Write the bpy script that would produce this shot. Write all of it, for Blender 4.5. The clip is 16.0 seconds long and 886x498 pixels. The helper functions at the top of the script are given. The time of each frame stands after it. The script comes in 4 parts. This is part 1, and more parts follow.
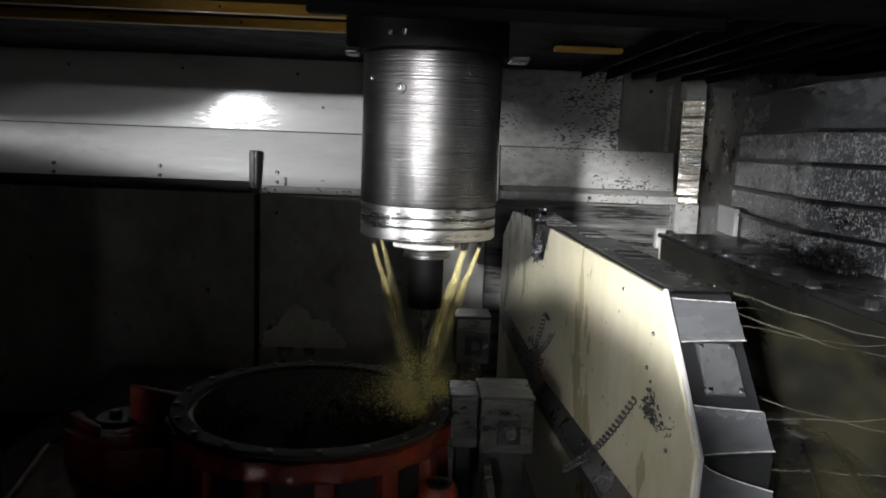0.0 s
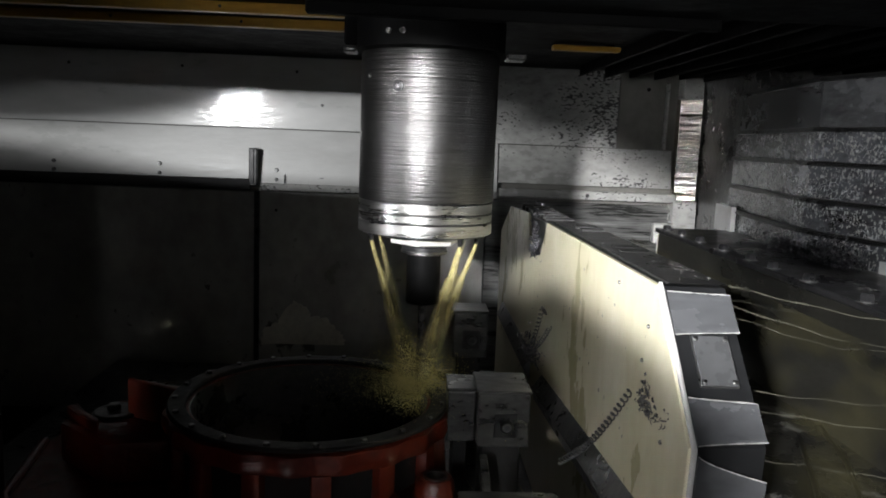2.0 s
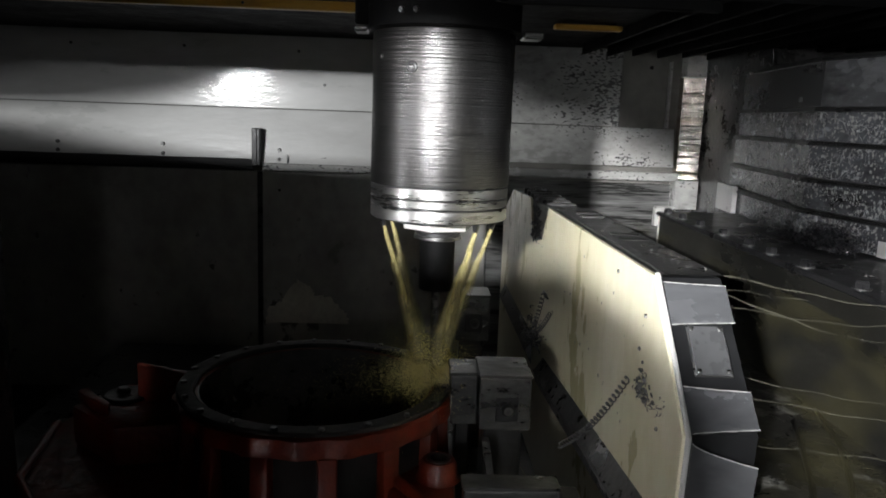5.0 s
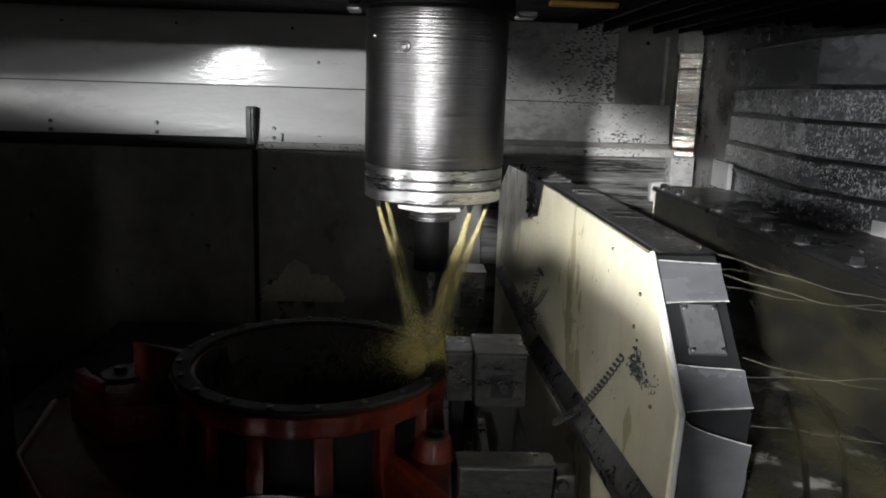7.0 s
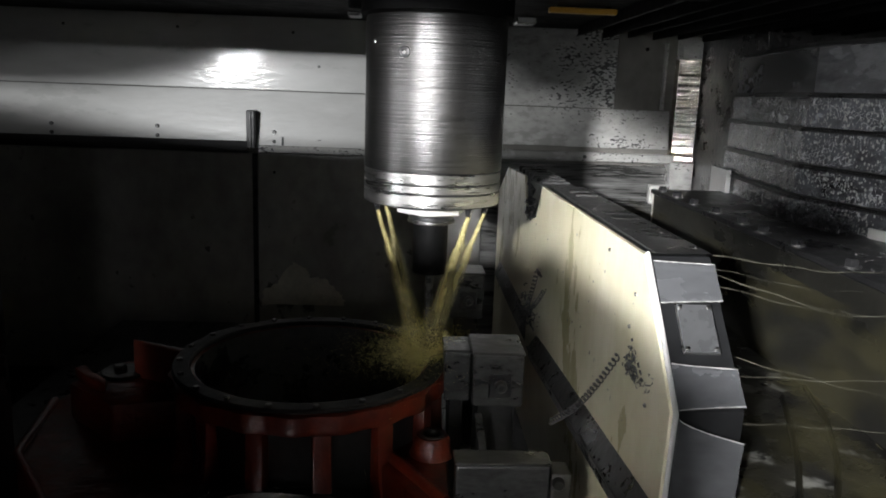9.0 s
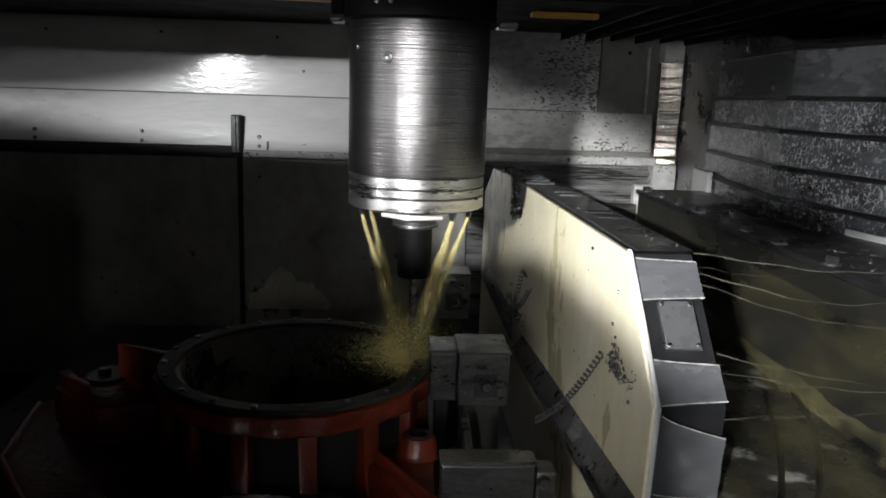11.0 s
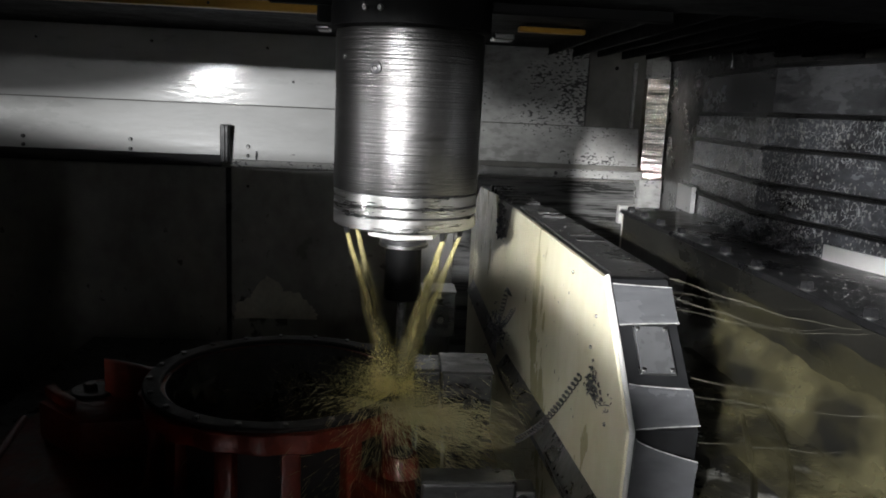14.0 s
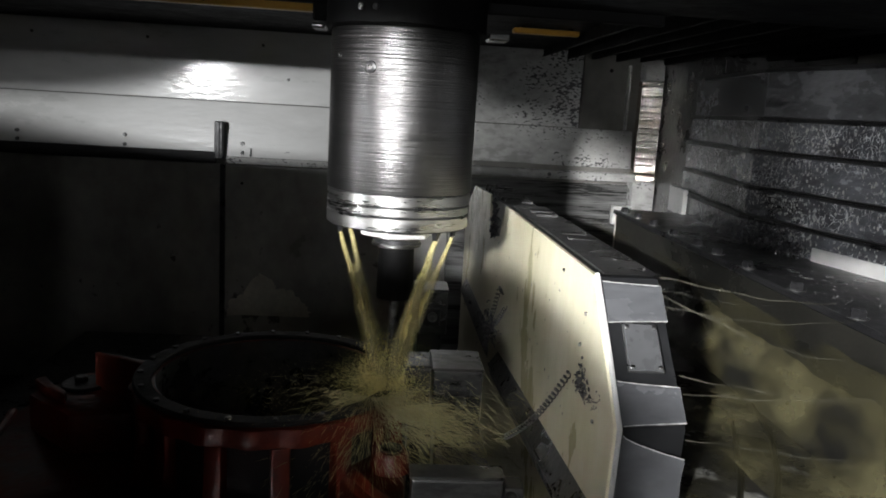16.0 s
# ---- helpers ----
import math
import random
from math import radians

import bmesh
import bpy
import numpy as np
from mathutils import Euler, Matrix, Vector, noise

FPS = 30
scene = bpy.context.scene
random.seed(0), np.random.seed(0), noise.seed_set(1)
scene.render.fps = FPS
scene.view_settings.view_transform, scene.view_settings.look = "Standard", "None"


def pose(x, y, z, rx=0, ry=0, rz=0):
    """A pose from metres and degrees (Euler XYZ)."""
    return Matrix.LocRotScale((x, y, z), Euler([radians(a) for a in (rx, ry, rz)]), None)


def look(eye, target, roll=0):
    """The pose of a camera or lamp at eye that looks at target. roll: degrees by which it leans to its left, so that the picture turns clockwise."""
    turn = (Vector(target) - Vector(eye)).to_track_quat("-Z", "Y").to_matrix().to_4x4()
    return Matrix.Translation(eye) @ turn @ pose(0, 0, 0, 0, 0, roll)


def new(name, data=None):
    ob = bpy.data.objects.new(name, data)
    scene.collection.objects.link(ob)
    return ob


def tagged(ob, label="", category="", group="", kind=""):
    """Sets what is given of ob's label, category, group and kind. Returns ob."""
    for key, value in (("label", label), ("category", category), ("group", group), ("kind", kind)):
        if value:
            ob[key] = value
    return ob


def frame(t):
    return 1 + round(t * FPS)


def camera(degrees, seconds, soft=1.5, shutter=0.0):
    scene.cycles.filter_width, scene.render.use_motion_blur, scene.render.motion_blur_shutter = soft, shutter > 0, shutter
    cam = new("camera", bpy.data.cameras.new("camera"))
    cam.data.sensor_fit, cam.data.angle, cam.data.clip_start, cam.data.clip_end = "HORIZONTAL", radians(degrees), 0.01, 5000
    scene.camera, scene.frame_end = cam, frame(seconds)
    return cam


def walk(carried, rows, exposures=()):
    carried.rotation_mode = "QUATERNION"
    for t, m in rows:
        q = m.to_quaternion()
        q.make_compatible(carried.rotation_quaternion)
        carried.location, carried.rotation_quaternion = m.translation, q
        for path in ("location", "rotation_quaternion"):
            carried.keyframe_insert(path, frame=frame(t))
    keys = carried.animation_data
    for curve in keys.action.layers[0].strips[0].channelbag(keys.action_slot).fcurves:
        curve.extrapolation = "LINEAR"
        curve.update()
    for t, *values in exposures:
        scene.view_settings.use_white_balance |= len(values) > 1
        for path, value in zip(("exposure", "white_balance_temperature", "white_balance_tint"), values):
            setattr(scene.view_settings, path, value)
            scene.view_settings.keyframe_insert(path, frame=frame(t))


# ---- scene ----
cam = camera(60.5, 16.0, soft=1.8)
PATH = [
    (0, (0.0004, 0.0001, 1.5000), (0.0850, 1.9792, 1.2247), 2.22),
    (0.5, (0.0008, -0.0034, 1.5015), (0.0856, 1.9755, 1.2246), 2.51),
    (1, (0.0013, -0.0069, 1.5029), (0.0859, 1.9718, 1.2245), 2.36),
    (1.5, (0.0018, -0.0104, 1.5044), (0.0871, 1.9677, 1.2212), 2.34),
    (2, (0.0023, -0.0138, 1.5059), (0.0888, 1.9639, 1.2213), 2.26),
    (2.5, (0.0028, -0.0173, 1.5073), (0.0880, 1.9602, 1.2206), 2.31),
    (2.72, (0.0028, -0.0173, 1.5073), (0.0880, 1.9602, 1.2206), 2.31),
    (2.88, (0.0033, -0.0208, 1.5088), (0.0652, 1.9573, 1.2205), 1.93),
    (3, (0.0033, -0.0208, 1.5088), (0.0652, 1.9573, 1.2205), 1.93),
    (3.5, (0.0038, -0.0243, 1.5103), (0.0658, 1.9529, 1.2158), 2.09),
    (4, (0.0043, -0.0278, 1.5117), (0.0747, 1.9485, 1.2129), 2.14),
    (6.5, (0.0069, -0.0274, 1.5275), (0.0934, 1.9281, 1.1170), 1.95),
    (7, (0.0074, -0.0273, 1.5306), (0.0970, 1.9282, 1.1208), 1.82),
    (7.5, (0.0080, -0.0273, 1.5338), (0.0975, 1.9293, 1.1290), 1.73),
    (8, (0.0085, -0.0272, 1.5369), (0.0928, 1.9277, 1.1233), 2.29),
    (8.5, (0.0107, -0.0302, 1.5381), (0.0970, 1.9256, 1.1291), 2.20),
    (9, (0.0130, -0.0332, 1.5392), (0.1007, 1.9237, 1.1357), 2.11),
    (11.5, (0.0241, -0.0483, 1.5447), (0.1522, 1.9095, 1.1563), 2.04),
    (12, (0.0263, -0.0513, 1.5458), (0.1565, 1.9101, 1.1767), 2.35),
    (12.5, (0.0286, -0.0535, 1.5454), (0.1555, 1.9089, 1.1807), 2.70),
    (13, (0.0309, -0.0557, 1.5451), (0.1686, 1.9061, 1.1814), 3.17),
    (13.5, (0.0332, -0.0579, 1.5448), (0.1706, 1.9054, 1.1891), 2.79),
    (14, (0.0355, -0.0601, 1.5445), (0.1781, 1.9014, 1.1810), 2.63),
    (14.5, (0.0378, -0.0623, 1.5442), (0.1790, 1.8982, 1.1747), 2.74),
    (15, (0.0401, -0.0645, 1.5439), (0.1854, 1.8968, 1.1805), 2.54),
    (15.5, (0.0424, -0.0667, 1.5436), (0.1911, 1.8948, 1.1825), 2.97),
    (16, (0.0446, -0.0689, 1.5433), (0.1993, 1.8919, 1.1811), 3.42),
]
walk(cam, [(t, look(eye, target, roll)) for t, eye, target, roll in PATH])

# rows of (seconds, dx, dy, dz) in metres
TABLE_ROWS = [
    (0.0, 0, 0, 0), (0.5, 0, 0, 0.002), (1.0, -0.001, -0.002, 0.005), (1.5, -0.002, -0.007, 0.007),
    (2.0, -0.003, -0.010, 0.010), (2.5, -0.003, -0.010, 0.011), (2.72, -0.003, -0.009, 0.0118),
    (2.88, 0.001, -0.002, -0.007), (3.0, 0.001, 0, -0.007), (3.5, 0.001, -0.001, -0.005), (4.0, 0, -0.002, -0.004),
    (6.5, -0.001, -0.007, 0.002), (7.0, -0.002, -0.009, 0.005), (7.5, -0.002, -0.010, 0.006), (8.0, -0.001, -0.009, 0.014),
    (8.5, -0.001, -0.006, 0.014), (9.0, 0, -0.002, 0.015), (11.5, 0.003, -0.010, 0.024), (12.0, 0.003, -0.010, 0.023),
    (12.25, 0.003, -0.010, 0.023), (12.42, 0.006, -0.003, -0.002), (12.5, 0.006, -0.003, -0.002), (13.0, 0.005, -0.004, 0),
    (13.5, 0.006, -0.003, -0.001), (14.0, 0.006, -0.004, 0.003), (14.5, 0.008, -0.003, 0.003), (15.0, 0.008, -0.004, 0.003),
    (15.5, 0.009, -0.005, 0.004), (16.0, 0.009, -0.008, 0.007)]
SPINDLE_ROWS = [
    (0.0, 0, 0, 0), (0.5, 0.001, 0.006, 0.001), (1.0, -0.001, 0.007, 0.002), (1.5, -0.001, 0.003, 0.003),
    (2.0, -0.002, 0.003, 0.004), (2.5, -0.002, 0.002, 0.004), (3.0, 0.002, 0.009, 0.003), (3.2, 0.002, 0.009, 0.003),
    (3.36, 0.023, -0.053, 0.004), (3.5, 0.023, -0.053, 0.004), (4.0, 0.023, -0.054, 0.004), (6.5, 0.019, -0.045, 0.005),
    (7.0, 0.020, -0.049, 0.006), (7.5, 0.019, -0.053, 0.007), (8.0, 0.021, -0.049, 0.010), (8.5, 0.022, -0.047, 0.010),
    (9.0, 0.022, -0.044, 0.010), (11.5, 0.024, -0.047, 0.010), (12.0, 0.024, -0.047, 0.009), (12.5, 0.027, -0.047, 0.009),
    (12.72, 0.027, -0.049, 0.009), (12.96, 0.030, -0.142, 0.009), (13.5, 0.032, -0.142, 0.008), (14.0, 0.031, -0.147, 0.009),
    (14.5, 0.034, -0.145, 0.009), (15.0, 0.034, -0.147, 0.008), (15.5, 0.035, -0.150, 0.007), (16.0, 0.035, -0.152, 0.008)]
TABLE_THINGS, SPINDLE_THINGS, SPLASHES = [], [], []


def shifted(rows, base=Matrix.Identity(4)):
    return [(t, Matrix.Translation((x, y, z)) @ base) for t, x, y, z in rows]


# ---- light: shop lamps outside the door opening, added fills, an assumed work lamp inside ----
world = bpy.data.worlds.new("world")
scene.world = world
world.use_nodes = True
world.node_tree.nodes["Background"].inputs[0].default_value = (0.9, 0.95, 1.0, 1)
world.node_tree.nodes["Background"].inputs[1].default_value = 0.012


def area_lamp(name, eye, target, sx, sy, watts, colour, spread=180):
    data = bpy.data.lights.new(name, "AREA")
    data.shape, data.size, data.size_y, data.energy, data.color, data.spread = "RECTANGLE", sx, sy, watts, colour, radians(spread)
    ob = new(name, data)
    ob.matrix_world = look(eye, target)
    return ob


area_lamp("shop_lamp_one", (-1.79, -1.4, 1.84), (-0.5, 2.9, 1.5), 0.15, 0.032, 115, (0.98, 0.99, 1.0))
area_lamp("shop_lamp_two", (-1.48, -1.4, 1.835), (-0.4, 2.9, 1.5), 0.12, 0.03, 12, (0.98, 0.99, 1.0))
area_lamp("shop_lamp_three", (-0.85, -1.4, 1.88), (0.38, 1.4, 1.35), 0.13, 0.04, 31, (0.99, 0.99, 1.0), 56)
# Soft fills added to brighten the right side and the cream face.
area_lamp("front_fill", (0.12, -1.9, 1.50), (0.5, 1.2, 1.25), 0.22, 0.9, 4.8, (0.95, 0.98, 1.0))
area_lamp("side_fill", (-1.25, -1.9, 1.58), (0.34, 1.6, 1.05), 0.3, 0.3, 6, (0.99, 0.99, 0.98), 60)
area_lamp("work_lamp_light", (-1.74, 0.62, 1.45), (0.2, 1.42, 1.36), 0.36, 0.14, 3.6, (0.98, 0.99, 1.0), 60)
scene.view_settings.exposure = 0.0


# ---- materials ----
def material(name, colour, rough=0.5, metal=0.0, second=None, scale=8.0, amount=0.5, stretch=(1, 1, 1), bump=0.0, bump_scale=60.0,
             rough_var=0.15, coat=0.0, coat_rough=0.13, spots=None, spot_scale=30.0, spot_size=0.12):
    """Two-scale noise between two colours, uneven gloss, fine relief, and small spots of a third colour."""
    m = bpy.data.materials.new(name)
    m.use_nodes = True
    nt = m.node_tree
    n, l = nt.nodes, nt.links
    bs = n["Principled BSDF"]
    tc = n.new("ShaderNodeTexCoord")
    mp = n.new("ShaderNodeMapping")
    mp.inputs["Scale"].default_value = stretch
    l.new(tc.outputs["Object"], mp.inputs[0])
    n1 = n.new("ShaderNodeTexNoise")
    n1.inputs["Scale"].default_value, n1.inputs["Detail"].default_value, n1.inputs["Roughness"].default_value = scale, 8, 0.65
    n2 = n.new("ShaderNodeTexNoise")
    n2.inputs["Scale"].default_value, n2.inputs["Detail"].default_value = scale * 7, 4
    l.new(mp.outputs[0], n1.inputs["Vector"])
    l.new(mp.outputs[0], n2.inputs["Vector"])
    add = n.new("ShaderNodeMath")
    add.operation = "MULTIPLY_ADD"
    add.inputs[1].default_value = 0.35
    l.new(n2.outputs["Fac"], add.inputs[0])
    l.new(n1.outputs["Fac"], add.inputs[2])
    ramp = n.new("ShaderNodeValToRGB")
    ramp.color_ramp.elements[0].position, ramp.color_ramp.elements[1].position = 0.68 - 0.3 * amount, 0.68 + 0.3 * amount
    ramp.color_ramp.elements[0].color = (*(second or tuple(c * 0.6 for c in colour)), 1)
    ramp.color_ramp.elements[1].color = (*colour, 1)
    l.new(add.outputs[0], ramp.inputs[0])
    out = ramp.outputs[0]
    if spots:
        v = n.new("ShaderNodeTexNoise")
        v.inputs["Scale"].default_value, v.inputs["Detail"].default_value = spot_scale, 5
        l.new(mp.outputs[0], v.inputs["Vector"])
        r2 = n.new("ShaderNodeValToRGB")
        r2.color_ramp.elements[0].position, r2.color_ramp.elements[1].position = 0.62 + 0.5 * spot_size, 0.66 + 0.5 * spot_size
        near = n.new("ShaderNodeMath")
        near.operation, near.inputs[1].default_value = "MULTIPLY_ADD", 0.65
        half = n.new("ShaderNodeMath")
        half.operation, half.inputs[1].default_value = "MULTIPLY", 0.5
        l.new(v.outputs["Fac"], half.inputs[0])
        l.new(n1.outputs["Fac"], near.inputs[0])
        l.new(half.outputs[0], near.inputs[2])
        l.new(near.outputs[0], r2.inputs[0])
        mx = n.new("ShaderNodeMix")
        mx.data_type = "RGBA"
        l.new(r2.outputs[0], mx.inputs[0])
        l.new(out, mx.inputs[6])
        mx.inputs[7].default_value = (*spots, 1)
        out = mx.outputs[2]
    l.new(out, bs.inputs["Base Color"])
    mr = n.new("ShaderNodeMapRange")
    mr.inputs["From Min"].default_value, mr.inputs["From Max"].default_value = 0.45, 0.95
    mr.inputs["To Min"].default_value, mr.inputs["To Max"].default_value = max(rough - rough_var, 0.03), min(rough + rough_var, 1)
    l.new(add.outputs[0], mr.inputs[0])
    l.new(mr.outputs[0], bs.inputs["Roughness"])
    bs.inputs["Metallic"].default_value = metal
    bs.inputs["Coat Weight"].default_value = coat
    bs.inputs["Coat Roughness"].default_value = coat_rough
    if bump:
        nb = n.new("ShaderNodeTexNoise")
        nb.inputs["Scale"].default_value, nb.inputs["Detail"].default_value = bump_scale, 5
        l.new(mp.outputs[0], nb.inputs["Vector"])
        b = n.new("ShaderNodeBump")
        b.inputs["Strength"].default_value, b.inputs["Distance"].default_value = bump, 0.01
        l.new(nb.outputs["Fac"], b.inputs["Height"])
        l.new(b.outputs[0], bs.inputs["Normal"])
        if coat:
            l.new(b.outputs[0], bs.inputs["Coat Normal"])
    return m


def coolant_material(name, colour, alpha, rough=0.25, scale=30.0, stretch=(1, 1, 1), low=0.35, high=0.65):
    m = bpy.data.materials.new(name)
    m.use_nodes = True
    n, l = m.node_tree.nodes, m.node_tree.links
    bs = n["Principled BSDF"]
    bs.inputs["Base Color"].default_value = (*colour, 1)
    bs.inputs["Roughness"].default_value = rough
    tc, mp, nz, mr = (n.new(k) for k in ("ShaderNodeTexCoord", "ShaderNodeMapping", "ShaderNodeTexNoise", "ShaderNodeMapRange"))
    mp.inputs["Scale"].default_value = stretch
    nz.inputs["Scale"].default_value, nz.inputs["Detail"].default_value = scale, 5
    mr.inputs["From Min"].default_value, mr.inputs["From Max"].default_value = low, high
    mr.inputs["To Max"].default_value = alpha
    l.new(tc.outputs["Object"], mp.inputs[0])
    l.new(mp.outputs[0], nz.inputs["Vector"])
    l.new(nz.outputs["Fac"], mr.inputs[0])
    l.new(mr.outputs[0], bs.inputs["Alpha"])
    return m


WALL = material("wet_grey_paint", (0.60, 0.60, 0.59), 0.34, 0.0, (0.40, 0.40, 0.39), 2.2, 0.8, (0.5, 1, 1.6), 0.07, 36, coat=0.9, coat_rough=0.10, spots=(0.22, 0.22, 0.22), spot_scale=70, spot_size=0.25)
STAINED = material("stained_grey_paint", (0.51, 0.51, 0.49), 0.35, 0.0, (0.23, 0.23, 0.22), 4, 0.6, (0.8, 1, 1.4), 0.15, 40, coat=0.4, spots=(0.05, 0.05, 0.05), spot_scale=90, spot_size=0.03)
STREAKED = material("dark_streaked_paint", (0.20, 0.20, 0.195), 0.35, 0.0, (0.025, 0.025, 0.024), 5, 0.45, (0.35, 1, 5), 0.15, 20, coat=0.4)
# Black sunk below real steel, so the colour holds the shade overhead.
OVERHEAD = material("shade_black_steel", (0.005, 0.005, 0.0052), 0.6, 0.0, (0.0025, 0.0025, 0.0025), 6, 0.7, (1, 1, 1), 0.2, 30)
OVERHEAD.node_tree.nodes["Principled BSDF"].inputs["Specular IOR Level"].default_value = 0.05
DULL = material("dull_grey_paint", (0.21, 0.206, 0.186), 0.4, 0.0, (0.09, 0.087, 0.078), 3, 0.8, (1, 1, 1), 0.1, 30)
BLACK = material("oily_black_steel", (0.026, 0.026, 0.027), 0.35, 0.3, (0.010, 0.010, 0.011), 6, 0.7, (1, 1, 1), 0.25, 30)
DARK = material("dark_machined_steel", (0.115, 0.115, 0.115), 0.33, 0.6, (0.045, 0.045, 0.045), 9, 0.7, (1, 1, 1), 0.2, 40, coat=0.3)
STEEL = material("wet_ground_steel", (0.102, 0.101, 0.099), 0.38, 1.0, (0.066, 0.065, 0.064), 6, 1.0, (0.35, 0.35, 14), 0.22, 22, rough_var=0.06, coat=0.12, coat_rough=0.10)
BRIGHT = material("bright_turned_steel", (0.34, 0.337, 0.328), 0.34, 1.0, (0.23, 0.228, 0.222), 8, 0.6, (1, 1, 9), 0.07, 40)
NUT = material("pale_ground_steel", (0.62, 0.615, 0.60), 0.5, 0.4, (0.48, 0.475, 0.465), 12, 0.8)
CREAM = material("wet_cream_paint", (0.86, 0.83, 0.69), 0.35, 0.0, (0.57, 0.52, 0.29), 4.0, 0.9, (1, 1, 0.45), 0.08, 22, coat=0.5)
GREY = material("grey_painted_sheet", (0.19, 0.195, 0.20), 0.3, 0.0, (0.09, 0.092, 0.095), 6, 0.7, (1, 1, 3), 0.15, 12, coat=0.6)
RED = material("orange_red_casting_paint", (0.20, 0.019, 0.003), 0.5, 0.0, (0.05, 0.005, 0.0015), 6, 0.7, (1, 1, 1), 0.45, 26, coat=0.35, coat_rough=0.06)
# Oily flange faces; also blackens the rib pockets and wall lip for shade.
OILY_AND_SHADE = material("oily_face_and_shade_black", (0.022, 0.022, 0.023), 0.6, 0.0, (0.010, 0.010, 0.0105), 9, 0.7, (1, 1, 1), 0.2, 40)
OILY_AND_SHADE.node_tree.nodes["Principled BSDF"].inputs["Specular IOR Level"].default_value = 0.25
BLOCK = material("wet_black_clamp_steel", (0.075, 0.075, 0.074), 0.35, 0.5, (0.022, 0.022, 0.022), 9, 0.6, (1, 1, 2.5), 0.25, 30, coat=0.4)
LOWER = material("dirty_grey_paint", (0.46, 0.455, 0.43), 0.4, 0.0, (0.20, 0.197, 0.185), 2.6, 0.8, (1, 1, 0.8), 0.12, 30, coat=0.15, spots=(0.10, 0.10, 0.095), spot_scale=26, spot_size=0.12)
YELLOW = material("yellow_rail_paint", (0.50, 0.29, 0.045), 0.4, 0.0, (0.33, 0.17, 0.025), 6, 0.7, (1, 6, 6), 0.1, 30)


def dried_coolant(m, colour, low, high, scale=34.0, line=0.035):
    """Pale dried rings and flecks over a dark oily plate."""
    n, l = m.node_tree.nodes, m.node_tree.links
    bs = n["Principled BSDF"]
    before = bs.inputs["Base Color"].links[0].from_socket
    tc = n.new("ShaderNodeTexCoord")
    warp = n.new("ShaderNodeTexNoise")
    warp.inputs["Scale"].default_value = 12
    mix = n.new("ShaderNodeMix")
    mix.data_type = "VECTOR"
    mix.inputs[0].default_value = 0.12
    l.new(tc.outputs["Object"], warp.inputs["Vector"])
    l.new(tc.outputs["Object"], mix.inputs[4])
    l.new(warp.outputs["Color"], mix.inputs[5])
    vo = n.new("ShaderNodeTexVoronoi")
    vo.feature = "DISTANCE_TO_EDGE"
    vo.inputs["Scale"].default_value = scale
    l.new(mix.outputs[1], vo.inputs["Vector"])
    edge = n.new("ShaderNodeMath")
    edge.operation, edge.inputs[1].default_value = "LESS_THAN", line
    l.new(vo.outputs["Distance"], edge.inputs[0])
    zone = n.new("ShaderNodeTexNoise")
    zone.inputs["Scale"].default_value, zone.inputs["Detail"].default_value = 9, 4
    flat, tall = n.new("ShaderNodeMapping"), n.new("ShaderNodeMapping")
    flat.inputs["Scale"].default_value, tall.inputs["Scale"].default_value = (1, 1, 2.6), (1, 1, 0.5)
    l.new(tc.outputs["Object"], flat.inputs[0])
    l.new(tc.outputs["Object"], tall.inputs[0])
    l.new(flat.outputs[0], zone.inputs["Vector"])
    rng = n.new("ShaderNodeMapRange")
    rng.inputs["From Min"].default_value, rng.inputs["From Max"].default_value = low, high
    l.new(zone.outputs["Fac"], rng.inputs[0])
    fleck = n.new("ShaderNodeTexNoise")
    fleck.inputs["Scale"].default_value, fleck.inputs["Detail"].default_value = 125, 3
    l.new(tall.outputs[0], fleck.inputs["Vector"])
    fl = n.new("ShaderNodeMath")
    fl.operation, fl.inputs[1].default_value = "GREATER_THAN", 0.625
    l.new(fleck.outputs["Fac"], fl.inputs[0])
    mx = n.new("ShaderNodeMath")
    mx.operation = "MAXIMUM"
    l.new(edge.outputs[0], mx.inputs[0])
    l.new(fl.outputs[0], mx.inputs[1])
    mu = n.new("ShaderNodeMath")
    mu.operation, mu.use_clamp = "MULTIPLY", True
    l.new(mx.outputs[0], mu.inputs[0])
    l.new(rng.outputs[0], mu.inputs[1])
    out = n.new("ShaderNodeMix")
    out.data_type = "RGBA"
    l.new(mu.outputs[0], out.inputs[0])
    l.new(before, out.inputs[6])
    out.inputs[7].default_value = (*colour, 1)
    l.new(out.outputs[2], bs.inputs["Base Color"])


SCALY = material("oily_cover_plate", (0.21, 0.219, 0.243), 0.2, 0.4, (0.032, 0.030, 0.034), 7, 0.6, (1, 0.5, 1), 0.5, 60, coat=0.5)
CLEAN = material("oily_cover_top", (0.20, 0.204, 0.215), 0.25, 0.4, (0.03, 0.031, 0.034), 7, 0.6, (1, 0.5, 1), 0.3, 40, coat=0.4)
dried_coolant(SCALY, (0.74, 0.75, 0.77), 0.42, 0.56, 54.0, 0.020)
RIPPLE = material("rippled_wet_steel", (0.82, 0.79, 0.74), 0.2, 1.0, (0.42, 0.36, 0.28), 6, 0.5, (0.4, 0.4, 5), 1.0, 9)
TRAY = material("wet_dark_tray", (0.035, 0.034, 0.031), 0.3, 0.2, (0.010, 0.010, 0.009), 5, 0.4, (1, 1, 1), 0.35, 30, coat=0.4, spots=(0.26, 0.26, 0.24), spot_scale=12, spot_size=0.02)
